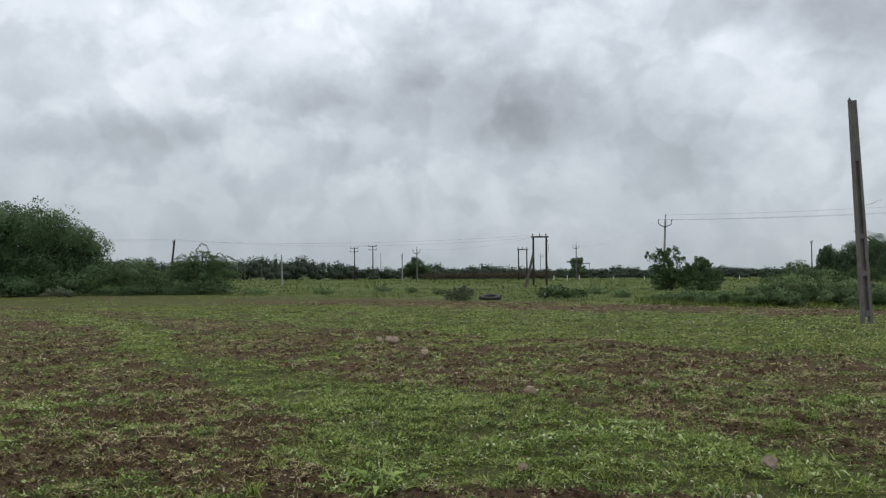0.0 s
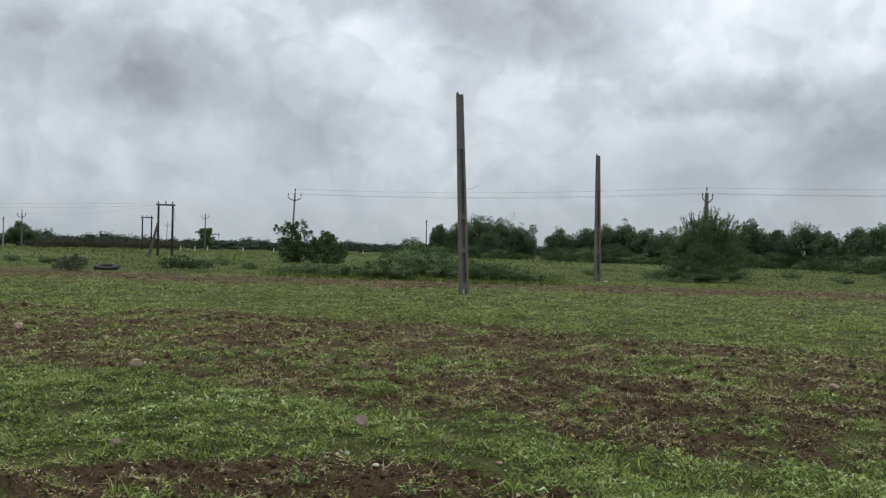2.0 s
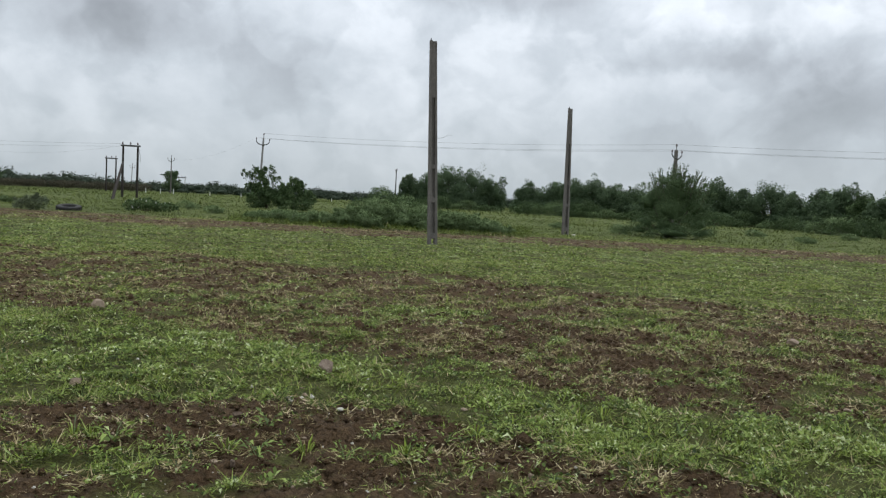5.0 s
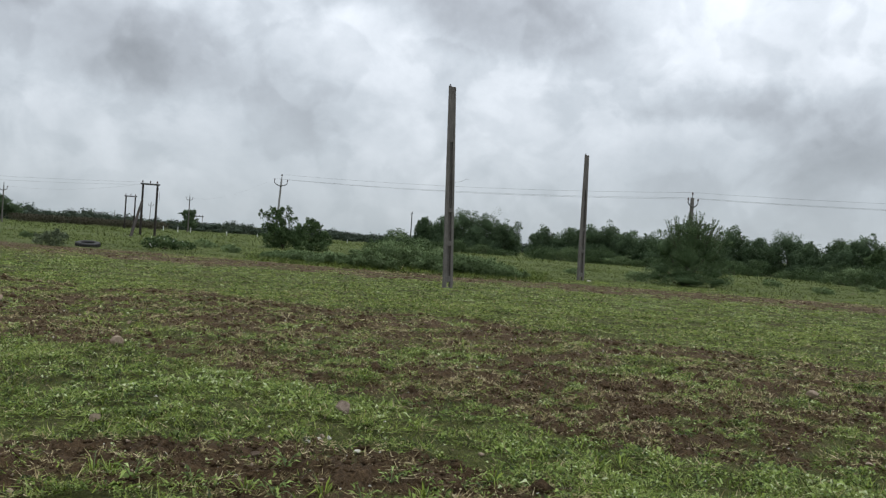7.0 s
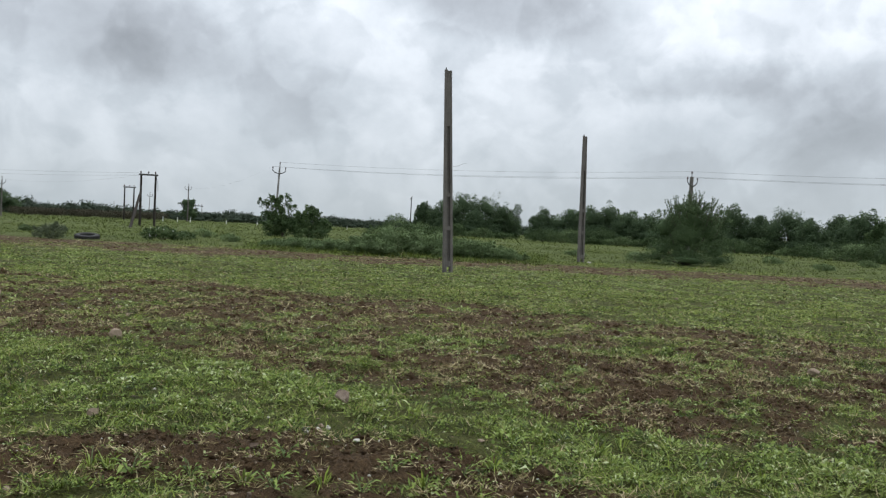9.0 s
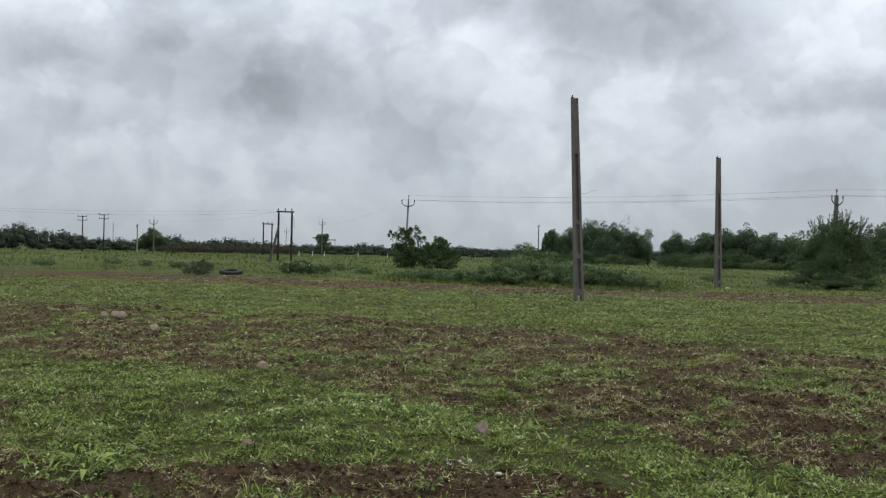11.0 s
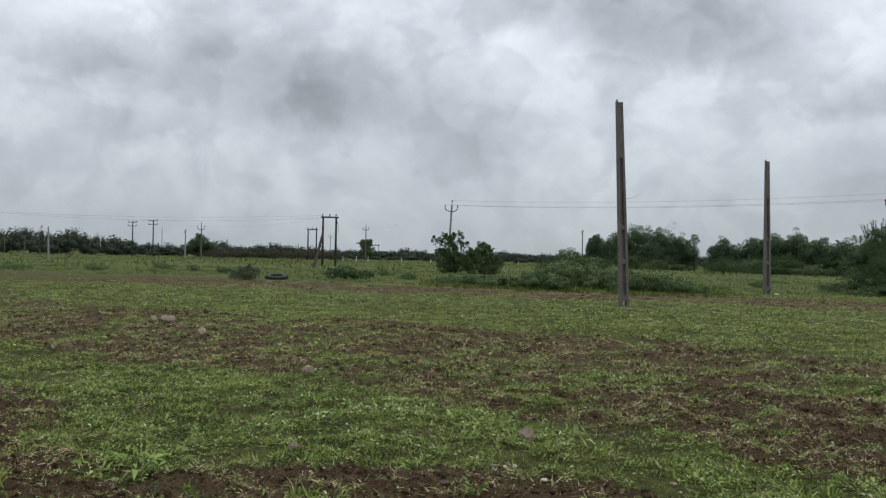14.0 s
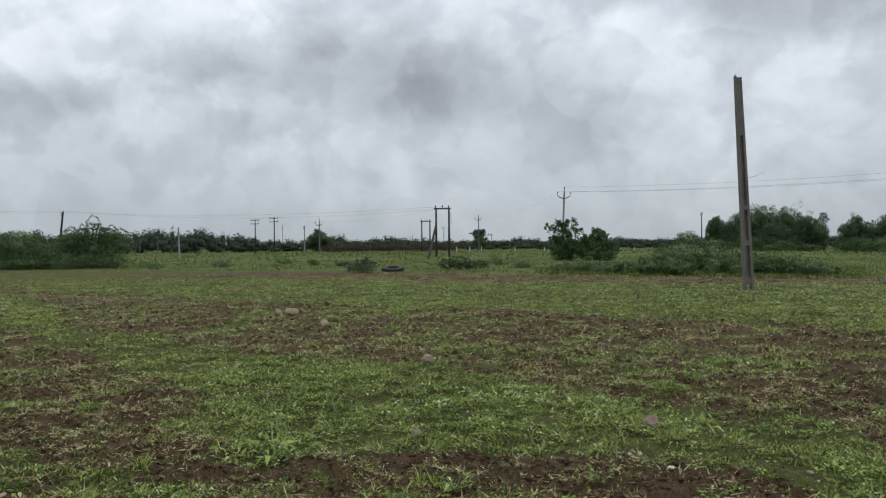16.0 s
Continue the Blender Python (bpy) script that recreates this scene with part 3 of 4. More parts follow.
def leaf_cloud(lobes, n, leaf, seed, droop=0.35, hollow=0.55, aspect=0.55, ragged=0.22, vary=0.12, clumps=20, soft=0.72, size=(0.24, 0.42), skin=0.3):
    """Leaves in uneven lobes (x, y, z, rx, ry, rz); each lobe's skin is built of smaller clumps."""
    rng = np.random.default_rng(seed)
    L = np.array(lobes, float)
    vol = (L[:, 3] * L[:, 4] * L[:, 5]) ** 0.67
    k = clumps * len(lobes)
    own = rng.choice(len(lobes), k, p=(vol**0.5) / (vol**0.5).sum())
    d = unit(rng.normal(0, 1, (k, 3)) + (0, 0, 0.25))
    reach = rng.uniform(0.55, 0.86, k) * (1 + ragged * rng.normal(0, 0.55, k))
    centre = L[own, :3] + d * L[own, 3:] * reach[:, None]
    r = rng.uniform(*size, k)[:, None] * L[own, 3:]
    tone = rng.normal(0, vary, k)
    weight = vol[own] / np.bincount(own, minlength=len(lobes))[own] * rng.uniform(0.6, 1.3, k)
    pick = rng.choice(k, n, p=weight / weight.sum())
    e = unit(rng.normal(0, 1, (n, 3)) + 0.5 * d[pick] + (0, 0, 0.15))
    rad = rng.uniform(hollow**3, 1, n) ** (1 / 3) * (1 + rng.normal(0, 0.10, n))
    p = centre[pick] + e * r[pick] * rad[:, None]
    even = rng.uniform(0, 1, n) < skin
    e = np.where(even[:, None], unit(rng.normal(0, 1, (n, 3)) + (0, 0, 0.1)), e)
    p = np.where(even[:, None], L[own[pick], :3] + e * L[own[pick], 3:] * rng.uniform(0.55, 0.9, n)[:, None], p)
    p[:, 2] = np.maximum(p[:, 2], 0.02)
    out = unit(0.8 * e + 0.5 * d[pick] + rng.normal(0, 0.22, (n, 3)) + (0, 0, 0.25))
    way = e + rng.normal(0, 0.75, (n, 3))
    way[:, 2] -= droop * 0.6
    way = unit(way)
    side = unit(np.cross(way, rng.normal(0, 1, (n, 3))))
    side, face = facing(way, side, out)
    length = leaf * rng.uniform(0.5, 1.4, n)
    v, q = points(p, way, side, length, length * aspect)
    tint = np.clip(0.42 + tone[pick] + rng.normal(0, vary * 0.8, n), 0, 1)
    return v, q, np.repeat(tint, 3), np.repeat(unit(face * (1 - soft) + out * soft), 3, 0)


def shade_hearts(lobes, share=0.6, tone=0.3):
    """A lumpy dense mass under each lobe's leaves; its darker tone paints inner shade."""
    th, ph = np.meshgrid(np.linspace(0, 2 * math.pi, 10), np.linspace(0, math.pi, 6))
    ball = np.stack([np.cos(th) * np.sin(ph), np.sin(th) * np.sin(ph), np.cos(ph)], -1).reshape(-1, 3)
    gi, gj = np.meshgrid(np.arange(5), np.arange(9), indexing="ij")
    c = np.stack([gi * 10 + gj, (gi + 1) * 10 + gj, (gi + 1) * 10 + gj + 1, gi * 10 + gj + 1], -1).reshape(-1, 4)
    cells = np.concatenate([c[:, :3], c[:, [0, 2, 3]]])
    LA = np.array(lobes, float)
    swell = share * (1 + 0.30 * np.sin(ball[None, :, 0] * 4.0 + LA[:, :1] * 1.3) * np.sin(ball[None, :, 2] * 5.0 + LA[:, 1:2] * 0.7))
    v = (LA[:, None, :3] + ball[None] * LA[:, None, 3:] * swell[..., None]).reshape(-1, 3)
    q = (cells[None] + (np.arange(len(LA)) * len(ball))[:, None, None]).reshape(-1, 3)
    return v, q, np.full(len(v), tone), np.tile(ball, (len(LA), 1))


def plant(name, az, d, lobes, n, leaf, mat, label, category, group="", seed=1, trunk=0.12, droop=0.35, hollow=0.5, aspect=0.55, sprays=(), twigs=0, ragged=0.22, clumps=20, soft=0.72, size=(0.24, 0.42), heart=0.0, spray_leaves=46, skin=0.3):
    """A tree or bush. lobes: (across, height, half width, half height, depth shift) in metres, seen along its bearing."""
    x, y = polar(az, d)
    z = ground_at(x, y)
    ob = thing(name, x, y, z, label, category, group, -az)
    rng = random.Random(seed)
    L = []
    for l in lobes:
        across, h, rw, rh = l[:4]
        back = l[4] if len(l) > 4 else rng.uniform(-0.35, 0.35) * rw
        L.append((across, back, h, rw, rw * 0.9, rh))
    # trunk and limbs
    bm = bmesh.new()
    top = max(L, key=lambda q: q[2])
    tube(bm, [(0, 0, -0.15), (0.06, 0.02, top[2] * 0.3), (top[0] * 0.4, top[1] * 0.4, top[2] * 0.62), (top[0], top[1], top[2])],
         [trunk, trunk * 0.8, trunk * 0.5, trunk * 0.2], 7)
    part("trunk", bm, BARK, ob)
    for q in L:
        bm = bmesh.new()
        s = rng.uniform(0.15, 0.4)
        tube(bm, [(0.02, 0.0, q[2] * s * 0.5), (q[0] * 0.5, q[1] * 0.5, q[2] * 0.55), (q[0], q[1], q[2] + q[5] * 0.3)],
             [trunk * 0.55, trunk * 0.35, trunk * 0.12], 6)
        part("limb", bm, BARK, ob)
    v, qd, tint, nm = leaf_cloud(L, n, leaf, seed, droop, hollow, aspect, ragged, clumps=clumps, soft=soft, size=size, skin=skin)
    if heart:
        v2, q2, t2, n2 = shade_hearts(L, heart)
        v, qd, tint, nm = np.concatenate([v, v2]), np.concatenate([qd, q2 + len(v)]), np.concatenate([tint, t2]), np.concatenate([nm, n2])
    if sprays or twigs:
        vs, qs, tn, ns = [v], [qd], [tint], [nm]
        nr_ = np.random.default_rng(seed + 99)
        lines = [list(s) for s in sprays]
        for _ in range(twigs):
            q = rng.choice(L)
            a = rng.uniform(0, 2 * math.pi)
            e = rng.uniform(0.15, 1.3)
            dv = Vector((math.cos(a) * math.cos(e) * q[3], math.sin(a) * math.cos(e) * q[4], math.sin(e) * q[5]))
            c = Vector(q[:3])
            g = rng.uniform(1.12, 1.4)
            lines.append([tuple(c + dv * 0.8), tuple(c + dv * (0.8 + g) / 2 + Vector((0, 0, 0.05))), tuple(c + dv * g - Vector((0, 0, 0.10 * g * rng.random())))])
        for line in lines:
            bm = bmesh.new()
            tube(bm, line, [trunk * 0.12, trunk * 0.09, *[trunk * 0.05] * (len(line) - 2)], 4)
            part("twig", bm, BARK, ob)
            pts = np.array(line, float)
            m = spray_leaves
            t = np.linspace(0, 1, m)
            along = np.stack([np.interp(t * (len(pts) - 1), np.arange(len(pts)), pts[:, k]) for k in range(3)], 1)
            along = np.repeat(along, 2, 0) + nr_.normal(0, leaf * 0.22, (2 * m, 3))
            way = nr_.normal(0, 1, (2 * m, 3))
            way[:, 2] -= 0.5
            way /= np.linalg.norm(way, axis=1)[:, None]
            sd = np.cross(way, nr_.normal(0, 1, (2 * m, 3)))
            sd /= np.linalg.norm(sd, axis=1)[:, None]
            sd, fc = facing(way, sd, np.array([[0.0, -0.4, 0.9]]))
            sz = leaf * nr_.uniform(0.7, 1.5, 2 * m)
            a_, b_ = points(along, way, sd, sz, sz * aspect)
            qs.append(b_ + sum(len(w) for w in vs))
            vs.append(a_)
            tn.append(np.full(len(a_), 0.45))
            ns.append(np.repeat(fc, 3, 0))
        v, qd, tint, nm = np.concatenate(vs), np.concatenate(qs), np.concatenate(tn), np.concatenate(ns)
    crown = new("crown", np_mesh("crown", v, qd, mat, tint, normals=nm))
    crown.parent = ob
    return ob


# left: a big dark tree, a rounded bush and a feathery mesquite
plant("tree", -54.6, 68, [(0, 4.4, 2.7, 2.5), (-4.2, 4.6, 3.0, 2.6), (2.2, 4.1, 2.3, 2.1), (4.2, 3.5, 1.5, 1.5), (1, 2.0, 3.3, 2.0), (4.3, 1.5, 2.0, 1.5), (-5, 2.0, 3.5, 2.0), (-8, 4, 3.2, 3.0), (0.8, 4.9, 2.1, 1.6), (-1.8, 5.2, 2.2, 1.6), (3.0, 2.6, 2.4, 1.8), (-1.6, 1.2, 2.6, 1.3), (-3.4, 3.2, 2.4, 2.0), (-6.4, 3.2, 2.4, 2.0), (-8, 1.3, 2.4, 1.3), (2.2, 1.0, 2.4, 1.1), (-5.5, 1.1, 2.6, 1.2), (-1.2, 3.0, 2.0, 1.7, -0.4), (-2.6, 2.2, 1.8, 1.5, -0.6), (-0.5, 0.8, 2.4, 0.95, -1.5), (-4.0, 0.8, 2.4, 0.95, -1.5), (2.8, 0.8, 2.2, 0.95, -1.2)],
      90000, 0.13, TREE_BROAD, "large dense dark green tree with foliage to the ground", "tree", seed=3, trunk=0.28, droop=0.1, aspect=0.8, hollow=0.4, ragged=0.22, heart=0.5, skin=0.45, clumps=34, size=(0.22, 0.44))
plant("bush", -48.6, 66, [(0, 1.5, 1.9, 1.35), (-1.7, 1.2, 1.4, 1.0), (1.7, 1.0, 1.5, 0.95), (0.5, 0.7, 2.4, 0.7), (-2.6, 0.8, 1.4, 0.9), (-1.6, 0.35, 1.5, 0.5, -0.7), (0.2, 0.35, 1.6, 0.5, -0.9), (1.9, 0.35, 1.4, 0.5, -0.6), (3.0, 0.5, 1.2, 0.55)],
      34000, 0.095, FEATHER_DARK, "wide rounded green thorn bush at the field edge", "bush", seed=5, trunk=0.10, twigs=30, droop=0.1, heart=0.34, skin=0.6, ragged=0.4, aspect=0.55, clumps=30, size=(0.16, 0.36))
arcs = []
rr = random.Random(21)
for k in range(64):
    reach, top, back = rr.uniform(0.5, 2.7) * rr.choice((-1, 1)), rr.uniform(2.3, 3.6), rr.uniform(-0.8, 0.8)
    top -= 0.30 * abs(reach)
    arcs.append([(reach * 0.15, back * 0.3, 1.2), (reach * 0.45, back * 0.6, top * 0.88), (reach * 0.75, back, top), (reach * 1.0, back, top * 0.88), (reach * 1.22, back, top * rr.uniform(0.40, 0.68))])
arcs.append([(-0.2, 0, 2.4), (-0.45, 0, 3.3), (-0.05, 0, 3.75), (0.25, 0, 3.65), (0.45, 0, 3.3)])
plant("bush", -44.3, 64, [(0, 1.3, 1.2, 1.05), (-1.1, 1.0, 0.9, 0.8), (1.1, 1.0, 1.0, 0.8), (0.0, 2.1, 0.7, 0.5), (0.6, 0.5, 1.8, 0.5), (-0.8, 0.5, 1.3, 0.5), (0.2, 2.75, 1.3, 0.16), (-0.9, 2.35, 1.3, 0.16), (1.3, 2.3, 1.2, 0.16), (1.7, 1.6, 1.1, 0.16), (-1.5, 1.75, 1.0, 0.16), (0.0, 3.1, 0.6, 0.14), (-1.6, 0.3, 1.2, 0.45), (1.6, 0.3, 1.2, 0.45), (0.0, 0.3, 1.3, 0.4, -0.7)],
      17000, 0.10, FEATHER_DARK, "feathery green mesquite bush with arching thin branches", "bush", seed=8, trunk=0.12, aspect=0.45, hollow=0.3, sprays=arcs, ragged=0.3, heart=0.3, skin=0.5, spray_leaves=64, droop=0.1)
# the leafy sapling pair before the slanting power pole
plant("bush", -12.9, 68, [(-0.5, 1.9, 0.75, 0.9), (-1.0, 2.75, 0.42, 0.5), (0.15, 3.0, 0.42, 0.45), (-0.5, 0.9, 1.1, 0.8), (-1.6, 2.5, 0.35, 0.5), (0.55, 2.3, 0.4, 0.4), (-0.4, 2.5, 0.35, 0.6), (-1.2, 1.5, 0.5, 0.5), (-0.3, 0.45, 1.4, 0.5), (-0.2, 1.3, 0.9, 0.7), (0.5, 0.8, 1.0, 0.7)],
      8000, 0.14, BUSH_GREEN, "broad-leaved green sapling with upright leafy shoots", "bush", seed=11, trunk=0.07, aspect=0.6, hollow=0.2, twigs=16, ragged=0.5, soft=0.4, droop=0.2, clumps=14, size=(0.2, 0.46), skin=0.08)
plant("bush", -11.2, 67, [(0, 1.2, 1.1, 0.8), (0.1, 2.1, 0.5, 0.4), (0.9, 1.0, 0.8, 0.6), (-0.8, 0.9, 0.8, 0.7), (0.6, 1.8, 0.4, 0.35), (-0.5, 1.8, 0.4, 0.35), (0.3, 0.45, 1.4, 0.5)],
      9000, 0.13, BUSH_GREEN, "rounded dark green bush beside a leafy sapling", "bush", seed=12, trunk=0.07, aspect=0.6, hollow=0.2, twigs=16, ragged=0.5, soft=0.4, droop=0.2, clumps=14, size=(0.2, 0.46), skin=0.08)
# the low spreading scrub behind the first post
for az, d, w, h, seed in [(-12.0, 44.0, 1.5, 0.55, 1), (-9.6, 41.0, 1.1, 0.6, 2), (-7.6, 40.0, 1.0, 0.8, 3), (-6.6, 38.8, 0.9, 0.85, 4), (-5.4, 41.5, 1.4, 1.35, 5),
                          (-3.8, 42.0, 1.5, 1.25, 6), (-2.2, 40.5, 1.3, 1.05, 7), (-0.6, 40.0, 1.2, 0.95, 8), (0.9, 39.6, 1.1, 0.85, 9), (2.2, 39.2, 0.9, 0.55, 10)]:
    plant("scrub", az, d, [(0, h * 0.5, w * 0.75, h * 0.5), (-w * 0.6, h * 0.35, w * 0.6, h * 0.36), (w * 0.6, h * 0.35, w * 0.6, h * 0.38)],
          8000, 0.075, SCRUB_GREEN, "low spreading green scrub bush in tall grass", "bush", "scrub along the fallow field", 20 + seed, 0.03, hollow=0.3, twigs=9, droop=0.0, aspect=0.7, ragged=0.5, clumps=30, size=(0.18, 0.40), heart=0.5)
plant("bush", -5.2, 58, [(0, 1.1, 1.3, 1.0), (1.5, 0.8, 1.2, 0.7), (-1.4, 0.7, 1.0, 0.6)], 9000, 0.09, BUSH_GREEN,
      "green bush standing in the tall grass", "bush", seed=35, trunk=0.05, twigs=6)
# the round bush with feathery shoots
shoots = []
rr = random.Random(77)
for k in range(70):
    a, off = rr.uniform(-1.5, 1.9), rr.uniform(-0.9, 0.9)
    top = 3.75 - 0.26 * a * a + rr.uniform(-0.4, 0.3)
    shoots.append([(0.3 + a * 0.6, off * 0.6, top - 1.5), (0.3 + a * 0.8, off, top - 0.7), (0.35 + a * 0.95 + rr.uniform(-0.15, 0.15), off * 1.1, top)])
plant("bush", 14.2, 46.5, [(0, 1.6, 1.5, 1.3), (0.2, 2.4, 1.2, 0.9), (0.35, 2.9, 0.9, 0.5), (-1.1, 1.9, 0.9, 1.0), (1.3, 1.8, 1.0, 1.0), (0.1, 0.6, 1.8, 0.6), (1.5, 0.8, 0.9, 0.7), (-1.2, 0.8, 0.9, 0.6), (-1.5, 0.35, 0.9, 0.4), (0.2, 0.3, 1.6, 0.35, -0.9), (1.7, 0.35, 0.9, 0.4)],
      30000, 0.085, FEATHER, "round grey-green bush with fine upright shoots", "bush", seed=41, trunk=0.10, aspect=0.32, hollow=0.2, twigs=60, ragged=0.5, heart=0.45, skin=0.12, soft=0.5, droop=0.0, clumps=26, size=(0.18, 0.42), sprays=shoots)
# the hedge of dark trees running back from the right
HEDGE = [(-3.4, 118, 1.3, 4.7), (-1.9, 119, 2.8, 5.4), (-0.7, 118, 2.9, 6.3), (0.9, 117, 3.0, 5.8), (2.1, 116, 1.9, 4.6),
         (4.75, 106, 1.7, 4.1), (6.7, 105, 2.2, 4.3), (7.9, 104, 2.2, 4.7), (9.2, 104, 2.1, 5.0), (10.6, 103, 2.3, 4.2), (11.9, 102, 2.1, 4.0), (13.6, 101, 2.4, 4.1), (15.3, 99, 2.4, 4.2), (17.0, 93, 1.9, 4.8)]
plant("tree", 3.0, 117, [(0, 4.45, 0.55, 0.42), (-0.5, 3.4, 0.8, 0.8), (0.35, 3.9, 0.35, 0.3), (-0.4, 1.6, 1.2, 1.5)], 4500, 0.13, TREE_DARK, "thin dark sapling rising out of the hedge", "tree", seed=58, trunk=0.10, hollow=0.2)
HEDGE2 = [(18.7, 95, 1.7, 4.1), (20.4, 93, 2.5, 4.8), (21.7, 91, 1.6, 3.8), (23.3, 84, 1.3, 4.0), (24.7, 82, 2.1, 4.5), (25.7, 80, 1.2, 3.5), (27.2, 78, 1.8, 3.6), (28.9, 74, 1.2, 4.2), (30.6, 72, 2.2, 4.9)]
for seed, (az, d, w, h) in enumerate(HEDGE + HEDGE2):
    mat = BUSH_GREEN if seed in (19, 23) else TREE_DARK
    rr = random.Random(seed)
    lobes = [(0, h * 0.70, w * 0.62, h * 0.30), (-w * 0.55, h * 0.52, w * 0.6, h * 0.3), (w * 0.55, h * 0.5, w * 0.6, h * 0.32),
             (rr.uniform(-0.4, 0.4) * w, h * 0.3, w * 0.95, h * 0.32), (-w * 0.7, h * 0.22, w * 0.7, h * 0.22), (w * 0.75, h * 0.2, w * 0.7, h * 0.2)]
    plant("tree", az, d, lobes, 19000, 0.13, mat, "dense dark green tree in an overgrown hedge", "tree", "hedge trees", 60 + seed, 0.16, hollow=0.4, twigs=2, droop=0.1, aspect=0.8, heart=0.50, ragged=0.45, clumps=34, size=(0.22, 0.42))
    g = rr.uniform(0.7, 1.9)
    plant("scrub", az + rr.uniform(-0.7, 0.7), d - 3.5, [(0, 0.5 * g, 1.1 * g, 0.55 * g), (1.3 * g, 0.35, 1.0, 0.4), (-1.3 * g, 0.3 * g, 0.9, 0.4 * g)], 3600, 0.11, BUSH_GREEN if seed % 3 else SCRUB_GREEN,
          "low green scrub at the foot of the hedge", "bush", "scrub under the hedge", 160 + seed, 0.03)
# the grey bush beside the tyre, small scrub and the bush with white flowers
plant("bush", -27.1, 45.6, [(0, 0.4, 0.6, 0.36), (0.35, 0.35, 0.45, 0.32), (-0.5, 0.28, 0.45, 0.28)], 2200, 0.10, SCRUB_GREY, "small grey-green bush beside the tyre", "bush", seed=201, trunk=0.03, aspect=0.35, twigs=10)
plant("bush", -53.0, 63, [(0, 0.35, 0.8, 0.3), (0.7, 0.25, 0.5, 0.22)], 900, 0.13, SCRUB_GREY, "pale grey-green shrub at the foot of the big tree", "bush", seed=204, trunk=0.03, hollow=0.2)
flowers = plant("bush", -20.5, 48, [(0, 0.42, 0.75, 0.32), (-0.7, 0.3, 0.55, 0.26), (1.0, 0.28, 0.8, 0.25)], 2600, 0.11, BUSH_GREEN, "low green bush with scattered white flowers", "bush", seed=202, trunk=0.03, hollow=0.2)
v, q, tint, nm = leaf_cloud([(0, 0, 0.5, 0.8, 0.7, 0.3), (-0.6, 0, 0.35, 0.6, 0.5, 0.25), (1.0, 0, 0.32, 0.7, 0.6, 0.22)], 44, 0.12, 203, 0.0, 0.9, 0.9)
for k in range(len(q)):
    c, e, g = v[3 * k:3 * k + 3]
    bloom = np.array([c, c + (g - c) * 0.5 + (e - c) * 0.2, g, e + (g - e) * 0.4])
    new("flower", np_mesh("flower", bloom, np.array([[0, 1, 2, 3]]), FLOWER, np.full(4, tint[3 * k]))).parent = flowers
for az, d, w, h, seed in [(-30.5, 62, 0.6, 0.45, 1), (-32.5, 66, 0.9, 0.5, 2), (-36.5, 60, 1.0, 0.5, 3), (-18.0, 56, 0.9, 0.6, 5), (-16.4, 50, 0.8, 0.5, 6), (-28.6, 58, 0.5, 0.4, 7),
                          (7.0, 52, 0.7, 0.35, 8), (19.5, 58, 0.8, 0.5, 9), (22.5, 50, 0.7, 0.4, 10), (11.0, 47, 0.8, 0.6, 11), (25.0, 62, 0.8, 0.5, 12), (-41.0, 62, 1.1, 0.5, 14)]:
    plant("scrub", az, d, [(0, h * 0.5, w * 0.7, h * 0.5), (w * 0.5, h * 0.35, w * 0.5, h * 0.35)], 1500, 0.075, SCRUB_GREEN, "small green weed bush in the grass", "bush", "weed bushes", 220 + seed, 0.02, hollow=0.2)

# single trees on the far side of the field
plant("tree", -30.0, 160, [(0, 2.4, 1.9, 1.5), (-1.6, 1.6, 1.5, 1.4), (1.8, 1.6, 1.6, 1.3), (0.0, 3.6, 0.9, 0.8)], 14000, 0.18, TREE_DARK, "rounded dark tree across the field", "tree", seed=301, trunk=0.15, twigs=6, droop=0.1, heart=0.6, ragged=0.4)
plant("tree", -19.1, 152, [(0, 2.9, 1.2, 1.0), (0.2, 1.5, 1.4, 1.2), (0.6, 3.4, 0.6, 0.5)], 10000, 0.18, TREE_DARK, "dark tree at the foot of a power pole", "tree", seed=302, trunk=0.15, twigs=5, droop=0.1, ragged=0.4)

# far woods along the edge of the open field: bearing and height of the tree tops
FAR_AZ = [-64, -50, -46, -42, -41, -40, -39, -38.2, -37.7, -36.8, -36, -35, -33.9, -32.8, -31.8, -30, -29, -28.6, -27.9, -26.7, -25.5, -25.0, -24, -21, -17.8, -16.2, -14.7, -9.4, -7.6, -5.8, 0, 20]
FAR_TOP = [4.8, 4.5, 4.2, 4.3, 4.5, 4.95, 4.6, 4.9, 5.1, 4.2, 4.2, 3.2, 2.7, 2.6, 2.1, 2.4, 2.4, 3.7, 2.3, 2.15, 3.0, 3.15, 2.5, 2.05, 2.1, 2.4, 1.95, 2.1, 2.05, 1.95, 2.2, 2.4]
lobes = []
rr = random.Random(5)
az = -64.0
while az < 14:
    d = 178 + rr.uniform(-10, 14)
    top = float(np.interp(az, FAR_AZ, FAR_TOP)) * rr.uniform(0.82, 1.14) * d / 178
    w = rr.uniform(1.0, 2.3)
    x, y = polar(az, d)
    lobes.append((x, y, top * 0.62, w * 0.8, w * 0.8, top * 0.38))
    lobes.append((x + rr.uniform(-1, 1), y - rr.uniform(0, 2), top * rr.uniform(0.35, 0.5), w, w, top * 0.36))
    lobes.append((x + rr.uniform(-1, 1), y - rr.uniform(1, 3), top * rr.uniform(0.15, 0.3), w * 1.1, w, top * 0.30))
    az += rr.uniform(0.24, 0.44)
v, q, tint, nm = leaf_cloud(lobes, 118000, 0.25, 401, 0.1, 0.3, 0.9, 0.08, 0.10, clumps=14, size=(0.3, 0.46), skin=0.6)
